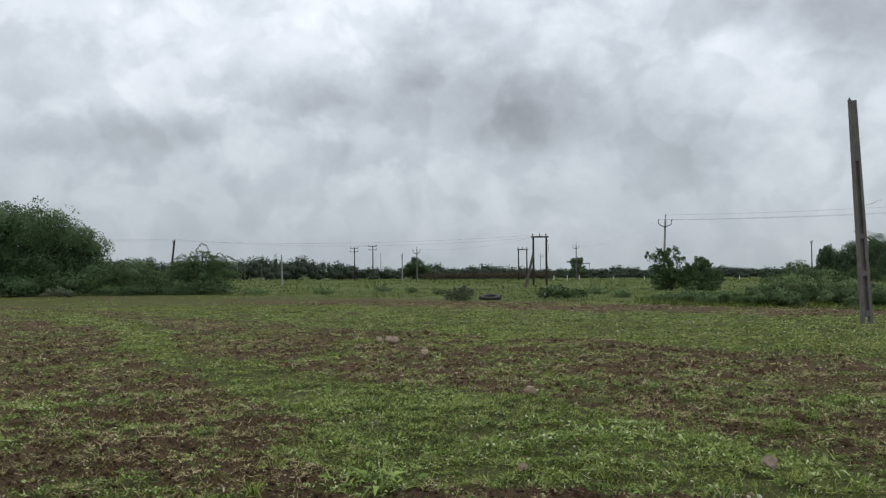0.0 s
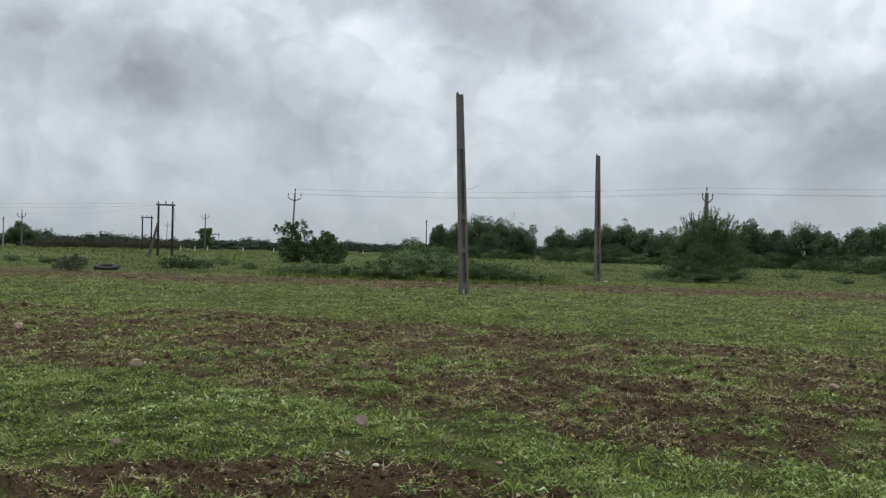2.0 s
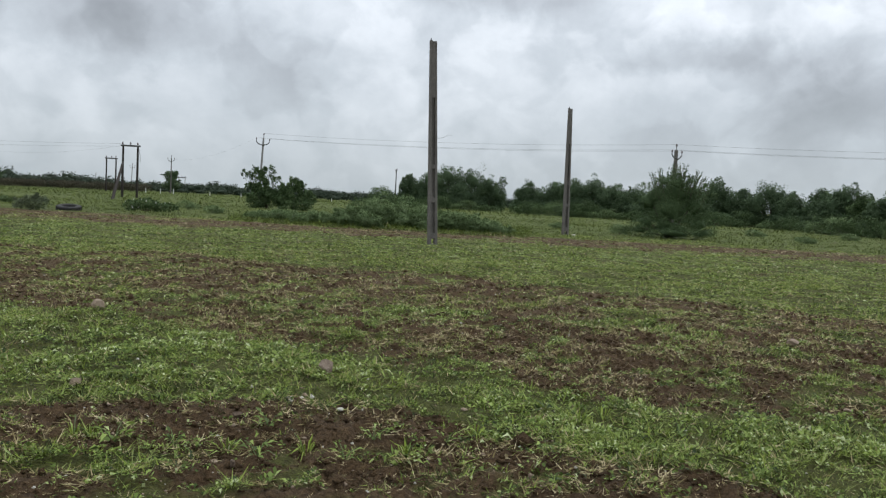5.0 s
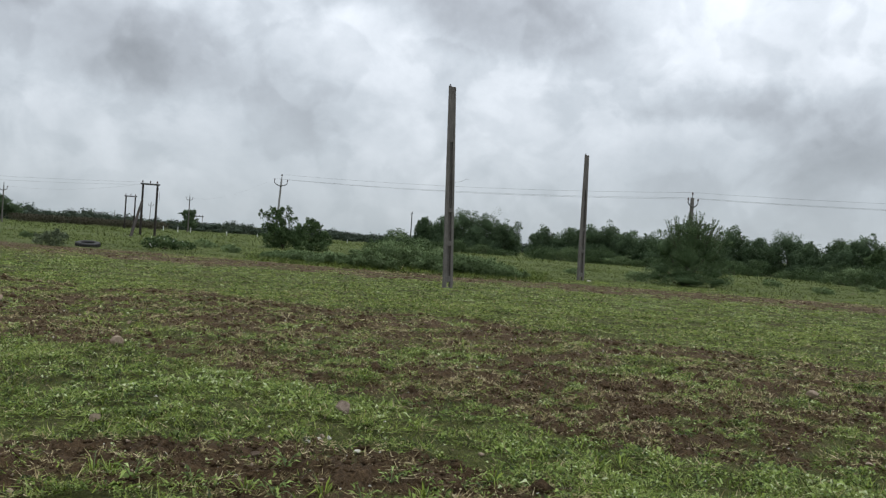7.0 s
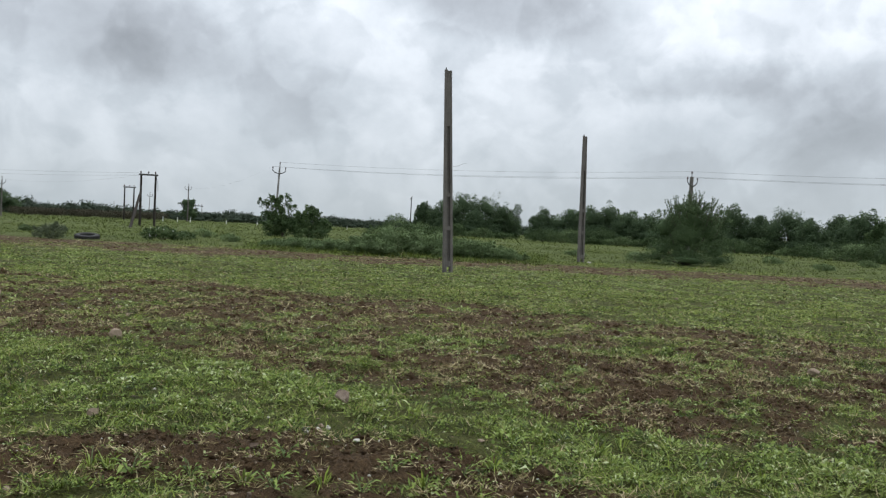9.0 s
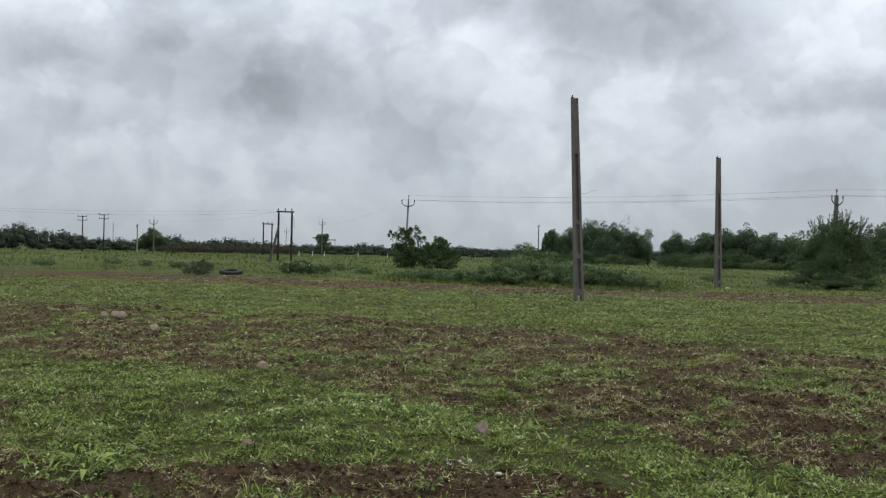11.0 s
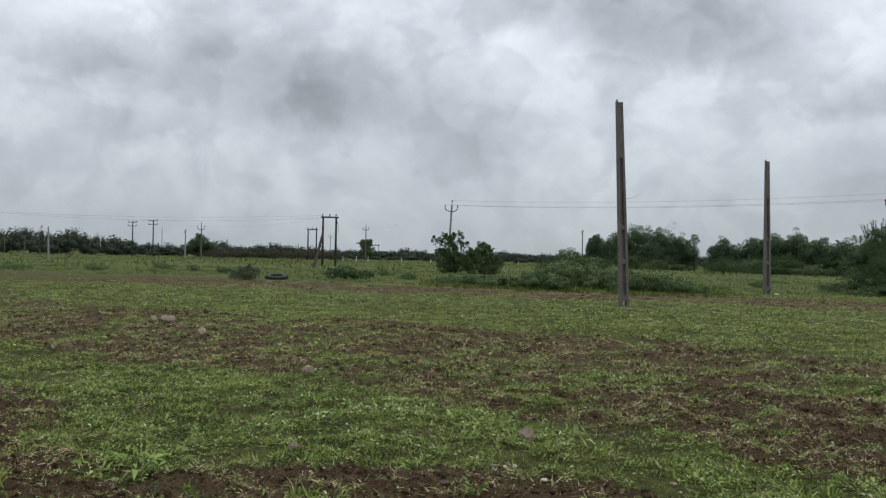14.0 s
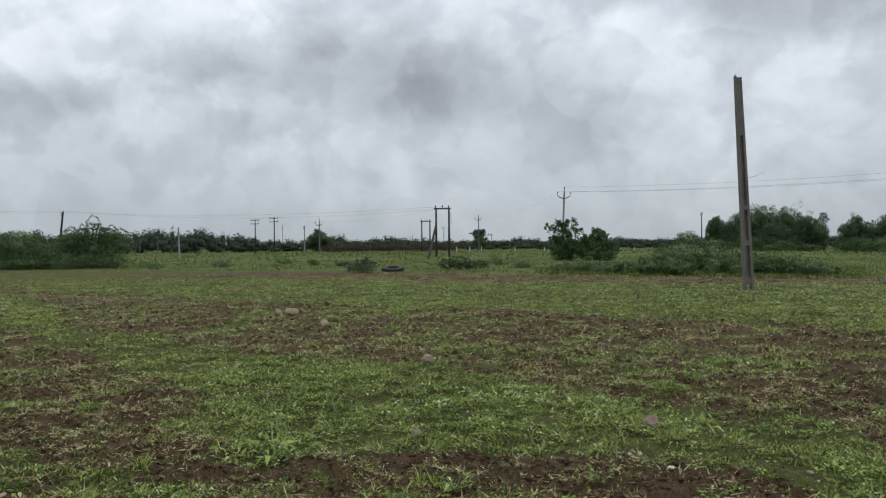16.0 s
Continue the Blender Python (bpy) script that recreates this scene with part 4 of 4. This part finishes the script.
v2, q2, t2, n2 = shade_hearts(lobes, 0.52)
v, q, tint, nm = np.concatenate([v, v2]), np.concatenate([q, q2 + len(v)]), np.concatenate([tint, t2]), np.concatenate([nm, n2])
tagged(new("far_woods", np_mesh("far_woods", v, q, FAR_LEAF_HAZED, tint, normals=nm)), "far line of dark green trees closing the field", "woods", kind="stuff")
lobes = []
for k in range(70):
    x, y = polar(rr.uniform(-29.5, -20.5), 150 + rr.uniform(-5, 5))
    lobes.append((x, y, 0.7, 1.2, 1.2, 0.65))
v, q, tint, nm = leaf_cloud(lobes, 34000, 0.14, 402, 0.1, 0.2, 0.6)
tagged(new("dry_scrub", np_mesh("dry_scrub", v, q, SCRUB_DRY, tint, normals=nm)), "brownish dry scrub along the far field edge", "scrub", kind="stuff")


# ---------------------------------------------------------------- poles
def lean_to(dx, dy, h):
    """Euler turn (degrees about x and y) that leans an upright by dx, dy over h."""
    return -math.degrees(math.atan2(dy, h)), math.degrees(math.atan2(dx, h))


def concrete_pole(x, y, h, lean, rz, w0, w1, depth, label):
    """A prestressed concrete post: two tapering flanges, a sunk web between, open slots low down."""
    z = ground_at(x, y)
    rx, ry = lean_to(*lean, h)
    ob = thing("concrete_post", x, y, z, label, "post", "bare concrete posts", rz)
    ob.matrix_basis = pose(x, y, z, rx, ry, 0) @ pose(0, 0, 0, 0, 0, rz)
    fl = 0.30  # share of each flange in the width
    for s in (-1, 1):
        bm = bmesh.new()
        ring = []
        for zz, w, dep in ((-0.4, w0, depth), (h * 0.5, (w0 + w1) / 2, depth * 0.88), (h - (0.02 if s < 0 else 0.05), w1, depth * 0.76)):
            a, c = sorted((s * w / 2, s * w * (0.5 - fl)))
            cut = 0.012
            ring.append([bm.verts.new(p) for p in ((a + cut, -dep / 2, zz), (c - cut, -dep / 2, zz), (c, -dep / 2 + cut, zz), (c, dep / 2 - cut, zz),
                                                   (c - cut, dep / 2, zz), (a + cut, dep / 2, zz), (a, dep / 2 - cut, zz), (a, -dep / 2 + cut, zz))])
        for r0, r1 in zip(ring, ring[1:]):
            for k in range(8):
                bm.faces.new((r0[k], r0[(k + 1) % 8], r1[(k + 1) % 8], r1[k]))
        bm.faces.new(ring[-1])
        bm.faces.new(ring[0][::-1])
        part("flange", bm, CONCRETE, ob)
    inner = lambda zz: (w0 + (w1 - w0) * zz / h) * (0.5 - fl)
    bm = bmesh.new()
    z0, z1 = 0.30, h - 0.12
    r = bmesh.ops.create_cube(bm, size=1.0)
    for v_ in r["verts"]:
        zz = z1 if v_.co.z > 0 else z0
        v_.co = Vector((math.copysign(inner(zz) - 0.001, v_.co.x), depth * (0.16 if v_.co.y < 0 else 0.36), zz))
    part("web", bm, CONCRETE, ob, "sunk darker web of the post")
    for a, c in ((1.38, 1.54), (-0.3, 0.03), (0.20, 0.38), (2.48, 2.62)):
        bm = bmesh.new()
        box(bm, -inner(c) + 0.001, inner(c) - 0.001, -depth * 0.44, depth * 0.42, a, c, 0.008)
        part("rung", bm, CONCRETE, ob)
    bm = bmesh.new()
    r = bmesh.ops.create_cube(bm, size=1.0)
    for v_ in r["verts"]:
        zz = h - 0.10 if v_.co.z > 0 else h * 0.72
        v_.co = Vector((math.copysign(inner(zz) - 0.001, v_.co.x), depth * (-0.33 if v_.co.y < 0 else 0.155), zz))
    part("upper_web", bm, CONCRETE, ob)
    bm = bmesh.new()
    box(bm, -w1 * 0.44, w1 * 0.44, -depth * 0.36, depth * 0.36, h - 0.10, h - 0.055, 0.006)
    part("cap", bm, CONCRETE, ob)
    bm = bmesh.new()
    tube(bm, [(-w1 * 0.36, 0, h - 0.05), (-w1 * 0.36, 0.0, h + 0.02), (-w1 * 0.26, 0, h + 0.035)], 0.02, 6)
    part("steel_pin", bm, STEEL, ob, "short rusty steel pin")
    return ob


concrete_pole(-0.73, 27.42, 6.65, (-0.28, 0.0), 27, 0.33, 0.225, 0.15, "tall bare grey concrete post with slots, leaning slightly")
concrete_pole(5.40, 41.30, 6.24, (-0.09, 0.0), 27, 0.36, 0.20, 0.16, "tall bare grey concrete post in the field")
# the stick caught on the first post and the tyre in the grass
bm = bmesh.new()
tube(bm, [(0, 0, 0), (0.25, 0.02, 0.05), (0.42, 0.0, 0.14), (0.50, 0, 0.13)], [0.005, 0.005, 0.004, 0.004], 5)
stub = part("wire_end", bm, WIRE, None)
stub.matrix_basis = pose(-0.77, 27.37, 3.47)
tagged(stub, "short loose wire end sticking out from the post", "wire")

tyre = thing("tyre", -19.8, 42.35, ground_at(-19.8, 42.35) + 0.13, "old black tyre lying flat in the grass", "tyre", rz=20, rx=9)
bm = bmesh.new()
n_, m_ = 40, 14
vr = []
for i in range(n_):
    a = 2 * math.pi * i / n_
    row = []
    for j in range(m_):
        t = 2 * math.pi * j / m_
        rad = 0.46 + 0.135 * math.copysign(abs(math.cos(t)) ** 0.7, math.cos(t))
        row.append(bm.verts.new((rad * math.cos(a), rad * math.sin(a), 0.125 * math.copysign(abs(math.sin(t)) ** 0.7, math.sin(t)))))
    vr.append(row)
for i in range(n_):
    for j in range(m_):
        bm.faces.new((vr[i][j], vr[(i + 1) % n_][j], vr[(i + 1) % n_][(j + 1) % m_], vr[i][(j + 1) % m_]))
part("carcass", bm, RUBBER, tyre)
for i in range(28):
    bm = bmesh.new()
    box(bm, 0.585, 0.612, -0.035, 0.035, -0.095, 0.095, 0.006)
    lug = part("tread_block", bm, RUBBER, tyre)
    lug.matrix_basis = pose(0, 0, 0, 0, 0, 360 * i / 28) @ pose(0, 0, 0, 14 * (-1) ** i, 0, 0)


def insulator(bm, x, y, z, s=1.0):
    tube(bm, [(x, y, z), (x, y, z + 0.05 * s), (x, y, z + 0.06 * s), (x, y, z + 0.11 * s), (x, y, z + 0.12 * s), (x, y, z + 0.18 * s)],
         [0.02 * s, 0.02 * s, 0.055 * s, 0.05 * s, 0.035 * s, 0.03 * s], 8)


def power_pole(x, y, h, arm, rz, label, lean=(0, 0), mat=CONCRETE_PALE, w=0.20, span=1.15, shift=0.0):
    """arm: 'v' three prongs, 'cross' two level arms, 'bare' none. Returns the pole and the places of its wires."""
    z = ground_at(x, y)
    rx, ry = lean_to(*lean, h)
    m = pose(x, y, z, rx, ry, 0) @ pose(0, 0, 0, 0, 0, rz)
    ob = thing("power_pole", x, y, z, label, "power pole", "power poles")
    ob.matrix_basis = m
    bm = bmesh.new()
    box(bm, -w / 2, w / 2, -w * 0.4, w * 0.4, -0.3, h, 0.015, 0.68)
    part("shaft", bm, mat, ob)
    spots = []
    if arm == "v":
        k = h - 0.55
        for s in (-1, 1):
            bm = bmesh.new()
            tube(bm, [(0, -0.09 - w * 0.3, k - 0.12), (s * span * 0.34 + shift, -0.09 - w * 0.3, k), (s * span * 0.5 + shift, -0.09 - w * 0.3, k + 0.16), (s * span * 0.5 + shift, -0.09 - w * 0.3, k + 0.30)], [0.05, 0.045, 0.04, 0.03], 6)
            arm_ob = part("cross_arm", bm, STEEL, ob)
            bm = bmesh.new()
            insulator(bm, s * span * 0.5 + shift, -0.09 - w * 0.3, k + 0.29, 1.2)
            part("insulator", bm, PORCELAIN, arm_ob)
            spots.append(m @ Vector((s * span * 0.5 + shift, -0.09 - w * 0.3, k + 0.5)))
        bm = bmesh.new()
        tube(bm, [(0, 0, h - 0.05), (0, 0, h + 0.18)], 0.03, 6)
        pin = part("top_pin", bm, STEEL, ob)
        bm = bmesh.new()
        insulator(bm, 0, 0, h + 0.17, 1.3)
        part("insulator", bm, PORCELAIN, pin)
        spots.append(m @ Vector((0, 0, h + 0.38)))
    elif arm == "cross":
        for lvl in (0.12, 0.75):
            bm = bmesh.new()
            box(bm, -span / 2, span / 2, -0.14, -0.08, h - lvl - 0.10, h - lvl, 0.01)
            arm_ob = part("cross_arm", bm, STEEL, ob)
            for s in (-0.46, 0.46):
                bm = bmesh.new()
                insulator(bm, s * span, -0.11, h - lvl, 1.2)
                part("insulator", bm, PORCELAIN, arm_ob)
                if lvl < 0.5:
                    spots.append(m @ Vector((s * span, -0.11, h + 0.1)))
    elif arm == "stub":
        for s, k in ((-0.16, h - 0.45), (0.14, h - 0.25)):
            bm = bmesh.new()
            tube(bm, [(0, -0.08, k - 0.1), (s, -0.08, k), (s, -0.08, k + 0.22)], 0.03, 6)
            bracket = part("bracket", bm, STEEL, ob)
            bm = bmesh.new()
            insulator(bm, s, -0.08, k + 0.2, 1.1)
            part("insulator", bm, PORCELAIN, bracket)
            spots.append(m @ Vector((s, -0.08, k + 0.4)))
        spots.append(m @ Vector((0, 0, h)))
    return ob, spots


def wire(a, b_, sag, label="thin overhead line sagging between poles", r=0.007):
    bm = bmesh.new()
    pts = []
    for i in range(25):
        t = i / 24
        p = Vector(a).lerp(Vector(b_), t)
        p.z -= sag * 4 * t * (1 - t)
        pts.append(p)
    tube(bm, pts, r, 5)
    ob = part("overhead_wire", bm, WIRE, None)
    return tagged(ob, label, "wire", "overhead wires")


V_LABEL = "grey concrete power pole with a three-pronged arm"
_, at_a = power_pole(-17.6, 73.6, 6.05, "v", 0, "slanting grey power pole with a three-pronged arm", (0.28, 0))
_, at_b = power_pole(15.35, 60.1, 5.75, "v", 40, "grey power pole with an angled three-pronged arm", (0.05, 0), mat=CONCRETE, w=0.32, shift=-0.16)
_, at_r = power_pole(46.0, 47.0, 5.9, "v", 20, V_LABEL)
# the next two take the darker concrete to paint their silhouette against the sky
_, at_c = power_pole(-49.0, 141.7, 6.1, "v", 0, V_LABEL + ", far off", mat=CONCRETE)
_, at_v = power_pole(*polar(-29.95, 125), 4.9, "v", 0, V_LABEL + ", across the field", w=0.17, mat=CONCRETE)
_, at_tc = power_pole(*polar(-32.95, 150), 6.3, "cross", 5, "dark power pole with two level cross arms", mat=WOOD_DARK, span=1.7)
_, at_td = power_pole(*polar(-34.2, 152), 6.0, "cross", 5, "dark power pole with two level cross arms", mat=WOOD_DARK, span=1.7)
_, at_l = power_pole(*polar(-46.3, 110), 5.75, "stub", 10, "dark leaning power pole behind the bushes", (0.40, 0.42), WOOD_DARK, 0.26)
_, at_ll = power_pole(*polar(-63.0, 92), 5.6, "stub", 10, "dark leaning power pole behind the bushes", mat=WOOD_DARK)
power_pole(*polar(-39.08, 107), 3.8, "bare", 0, "short bare grey post in the field", (-0.1, 0), w=0.2)
power_pole(*polar(-30.95, 145), 4.6, "stub", 0, "thin grey pole with a small bracket")
power_pole(*polar(-32.4, 190), 5.8, "bare", 0, "thin far grey mast", w=0.16)
power_pole(*polar(-4.3, 145), 6.0, "stub", 0, "dark pole behind the trees", mat=WOOD_DARK)
power_pole(*polar(-21.5, 210), 5.6, "v", 20, V_LABEL + ", far off", (0.2, 0))
for az, d, h in ((-41.5, 166, 2.6), (-40.4, 166, 3.0), (-36.7, 168, 3.6), (-23.6, 205, 3.4)):
    power_pole(*polar(az, d), h, "bare", 0, "thin far grey post before the trees", mat=CONCRETE, w=0.15)
for a, c in zip(at_a, at_b):
    wire(a, c, 0.35)
for a, c in zip(at_b, at_r):
    wire(a, c, 0.35)
wire(at_a[0], at_c[0], 1.0, r=0.003)
for a, c in zip(at_tc, at_td):
    wire(a, c, 0.1)


def h_frame(az0, az1, d, h, label, strut=False, mat=WOOD_DARK, w=0.26):
    (xa, ya), (xb, yb) = polar(az0, d), polar(az1, d)
    z = ground_at(xa, ya)
    turn = math.degrees(math.atan2(yb - ya, xb - xa))
    ob = thing("double_pole", xa, ya, z, label, "power pole", "double poles", turn)
    gap = math.hypot(xb - xa, yb - ya)
    for x in (0, gap):
        bm = bmesh.new()
        tube(bm, [(x, 0, -0.3), (x, 0, h * 0.5), (x, 0, h)], [w / 2, w * 0.45, w * 0.38], 10)
        part("pole", bm, mat, ob)
    bm = bmesh.new()
    box(bm, -0.25, gap + 0.25, -0.14, -0.04, h - 0.16, h + 0.01, 0.01)
    box(bm, -0.25, gap + 0.25, 0.04, 0.14, h - 0.16, h + 0.01, 0.01)
    beam = part("cross_beam", bm, STEEL, ob)
    for x in (-0.05, gap * 0.5, gap * 0.98):
        bm = bmesh.new()
        insulator(bm, x, 0, h, 1.6)
        part("insulator", bm, PORCELAIN, beam)
    if strut:
        bm = bmesh.new()
        sx, sy = Vector(polar(-22.6, 80)) - Vector((xa, ya))
        c, s = math.cos(radians(-turn)), math.sin(radians(-turn))
        tube(bm, [(sx * c - sy * s, sx * s + sy * c, -0.2), (0, -0.12, h * 0.66)], [0.15, 0.12], 8)
        part("strut", bm, mat, ob, "slanting timber strut")
        bm = bmesh.new()
        tube(bm, [(gap + 0.1, -0.1, h - 0.4), (gap + 0.22, -0.1, h - 0.9), (gap + 0.25, -0.1, h - 1.7)], 0.02, 5)
        part("hanging_lead", bm, WIRE, ob)
    return Vector((xa, ya, h + 0.1 + z)), Vector((xb, yb, h + 0.1 + z))


hl, hr = h_frame(-22.0, -21.12, 91, 5.35, "dark double pole with a cross beam and a slanting strut", True)
h_frame(-22.98, -22.42, 136, 5.1, "far dark double pole with a cross beam")
h_frame(-18.6, -18.2, 190, 3.2, "low far double pole", w=0.18, mat=CONCRETE_PALE)
for k, (dz_, s) in enumerate(((0.0, 0.6), (-0.25, 0.9))):
    a = at_l[k % len(at_l)]
    wire(hl + Vector((-0.2, 0, dz_)), a, s)
    wire(a, at_ll[k % len(at_ll)], 0.4)
wire(hl + Vector((0, 0, -0.2)), at_v[1], 0.5, r=0.005)

# ---------------------------------------------------------------- far fence posts and the white shed
for az in (-20.6, -19.7, -18.9, -16.6, -14.6, -8.6, -5.9):
    x, y = polar(az, 140)
    ob = thing("boundary_post", x, y, ground_at(x, y), "small whitewashed boundary post at the field edge", "post", "boundary posts")
    bm = bmesh.new()
    box(bm, -0.06, 0.06, -0.05, 0.05, -0.1, 0.62 if az > -18.5 else 0.8, 0.015, 0.8)
    part("shaft", bm, WHITE_PAINT, ob)
x, y = polar(-31.9, 186)
shed = thing("shed", x, y, 0, "small white shed half hidden by far trees", "shed", rz=20)
bm = bmesh.new()
box(bm, -1.6, 1.6, -1.3, 1.3, 0, 1.7)
part("wall", bm, WHITE_PAINT, shed)
bm = bmesh.new()
box(bm, -1.75, 1.75, -1.45, 1.45, 1.7, 1.78, 0.02)
part("roof", bm, ROOF_SHEET, shed)
bm = bmesh.new()
box(bm, -0.9, -0.1, -1.36, -1.29, 0, 1.5)
part("door", bm, WOOD_DARK, shed)

# ---------------------------------------------------------------- stones
def stone(x, y, w, h, seed, mat=STONE, label="pale brown field stone lying on the soil", lift=0.0):
    rng = random.Random(seed)
    bm = bmesh.new()
    bmesh.ops.create_icosphere(bm, subdivisions=2, radius=0.5)
    off = Vector((rng.uniform(0, 50), rng.uniform(0, 50), 0))
    cuts = [(Vector((rng.gauss(0, 1), rng.gauss(0, 1), rng.gauss(0.2, 1))).normalized(), rng.uniform(0.24, 0.40)) for _ in range(7)]
    for v_ in bm.verts:
        for cut, reach in cuts:
            over = v_.co.dot(cut) - reach
            if over > 0:
                v_.co -= cut * over
        k = 1 + 0.25 * noise.noise(v_.co * 2.2 + off) + 0.12 * noise.noise(v_.co * 5 + off)
        v_.co = Vector((v_.co.x * w * k, v_.co.y * w * 0.75 * k, v_.co.z * h * 1.15 * k))
    ob = part("stone", bm, mat, None)
    ob.matrix_basis = pose(x, y, ground_at(x, y) + h * 0.28 + lift, rng.uniform(-12, 12), rng.uniform(-12, 12), rng.uniform(0, 360))
    return tagged(ob, label, "stone", "field stones")


stone(-9.95, 15.9, 0.36, 0.19, 1, label="large flat pale field stone", lift=0.04)
stone(-10.22, 15.8, 0.16, 0.15, 11, label="small pale stone against a larger slab", lift=0.04)
stone(-8.05, 14.0, 0.20, 0.13, 12, lift=0.03)
stone(-4.23, 9.97, 0.20, 0.15, 2, lift=0.03)
stone(-1.02, 7.15, 0.18, 0.12, 3, MOTTLED, label="pinkish mottled stone in the weeds", lift=0.03)
stone(3.99, 9.67, 0.19, 0.08, 4, lift=0.03)
stone(-2.77, 6.22, 0.11, 0.08, 5, lift=0.02)
rr = random.Random(31)
for k in range(12):
    a, r = rr.uniform(0, 6.3), 0.30 * rr.random()
    stone(-1.08 + r * math.cos(a) * 1.2, 6.10 + r * math.sin(a), rr.uniform(0.025, 0.07), rr.uniform(0.02, 0.04), 60 + k, CHIP if rr.random() < 0.6 else STONE,
          "small whitish stone chip on the bare soil", 0.005)
stone(5.78, 41.0, 0.26, 0.12, 6, CHIP, "pale stone at the foot of a concrete post")
rr = random.Random(77)
for k in range(80):
    r = 4.6 + 24 * rr.random() ** 1.5
    x, y = polar(rr.uniform(-58, 31), r)
    if float(bare(np.array([x]), np.array([y]))[0]) < 0.35 and rr.random() < 0.7:
        continue
    dark = rr.random() < 0.35
    stone(x, y, rr.uniform(0.025, 0.075) * (1 + r / 30), rr.uniform(0.02, 0.04) * (1 + r / 30), 100 + k, STONE_DARK if dark else STONE,
          "small dark stone in the soil" if dark else "small pale stone in the soil")


# ---------------------------------------------------------------- single weeds in the foreground
def weed(x, y, size, seed, broad, label):
    rng = np.random.default_rng(seed)
    ob = thing("weed", x, y, ground_at(x, y) - 0.01, label, "weed", "foreground weeds", float(rng.uniform(0, 360)))
    n = 16 if broad else 26
    stems = 3 if broad else 1
    for k in range(stems):
        a = 2 * math.pi * k / stems
        bm = bmesh.new()
        tube(bm, [(0, 0, 0), (0.25 * size * math.cos(a), 0.25 * size * math.sin(a), 0.45 * size), (0.5 * size * math.cos(a), 0.5 * size * math.sin(a), 0.62 * size)], [0.004, 0.003, 0.002], 5)
        part("stem", bm, WEED_STEM, ob)
    i = np.arange(n)
    a = i * 2.4 + rng.normal(0, 0.3, n)
    t = (i + 0.5) / n
    if broad:
        base = np.stack([0.45 * size * t * np.cos(a), 0.45 * size * t * np.sin(a), size * 0.55 * t], 1)
        lean, length, width = rng.uniform(0.7, 1.35, n), size * rng.uniform(0.35, 0.6, n), size * rng.uniform(0.12, 0.20, n)
    else:
        base = np.stack([0.06 * size * np.cos(a), 0.06 * size * np.sin(a), 0 * t], 1)
        lean, length, width = rng.uniform(0.15, 1.1, n), size * rng.uniform(0.6, 1.1, n), np.full(n, 0.011) * rng.uniform(0.7, 1.3, n)
    way = np.stack([np.cos(a) * np.sin(lean), np.sin(a) * np.sin(lean), np.cos(lean)], 1)
    side = np.stack([-np.sin(a), np.cos(a), rng.normal(0, 0.25, n)], 1)
    v, q = kites(base, way, side, length, width, rng.uniform(0.15, 0.6, n), 0.45)
    tone = np.repeat(np.clip(rng.normal(0.5, 0.17, n), 0.05, 0.95 if broad else 0.8), 4)
    for k in range(n):
        me_ = np_mesh("leaf", v[4 * k:4 * k + 4], np.array([[0, 1, 2, 3]]), WEED if broad else GRASS, tone[4 * k:4 * k + 4])
        new("leaf", me_).parent = ob
    return ob


WEED_STEM = plain("weed_stem", (0.07, 0.10, 0.035), (0.14, 0.19, 0.07), 20.0, 0.7, 0.1, 0.002)
BROAD, THIN = "broad-leaved green weed rooted in bare soil", "bright green grass clump in the soil"
for k, (x, y, size, broad) in enumerate([(-1.90, 4.84, 0.16, 1), (-1.25, 4.91, 0.13, 0), (-1.05, 4.83, 0.14, 1), (-0.79, 4.99, 0.15, 0), (-0.54, 4.88, 0.13, 1), (0.24, 5.42, 0.15, 0),
                                         (-2.19, 4.95, 0.14, 0), (-0.40, 5.18, 0.12, 1), (-0.18, 4.94, 0.13, 0), (1.00, 5.90, 0.15, 0), (1.19, 6.09, 0.17, 0), (0.69, 5.21, 0.13, 1),
                                         (-3.46, 5.15, 0.22, 1), (-3.30, 5.32, 0.20, 1), (-3.66, 5.32, 0.18, 1), (-2.10, 4.99, 0.14, 0), (-1.10, 5.34, 0.15, 1), (-4.24, 4.70, 0.15, 0),
                                         (-4.56, 5.33, 0.20, 0), (0.41, 6.08, 0.14, 1), (1.67, 5.76, 0.13, 1), (1.98, 5.44, 0.14, 0), (2.49, 5.54, 0.14, 1), (-1.6, 5.0, 0.12, 1), (0.05, 5.32, 0.11, 1)]):
    weed(x, y, (1.15 if broad else 1.35) * size, 500 + k, bool(broad), BROAD if broad else THIN)
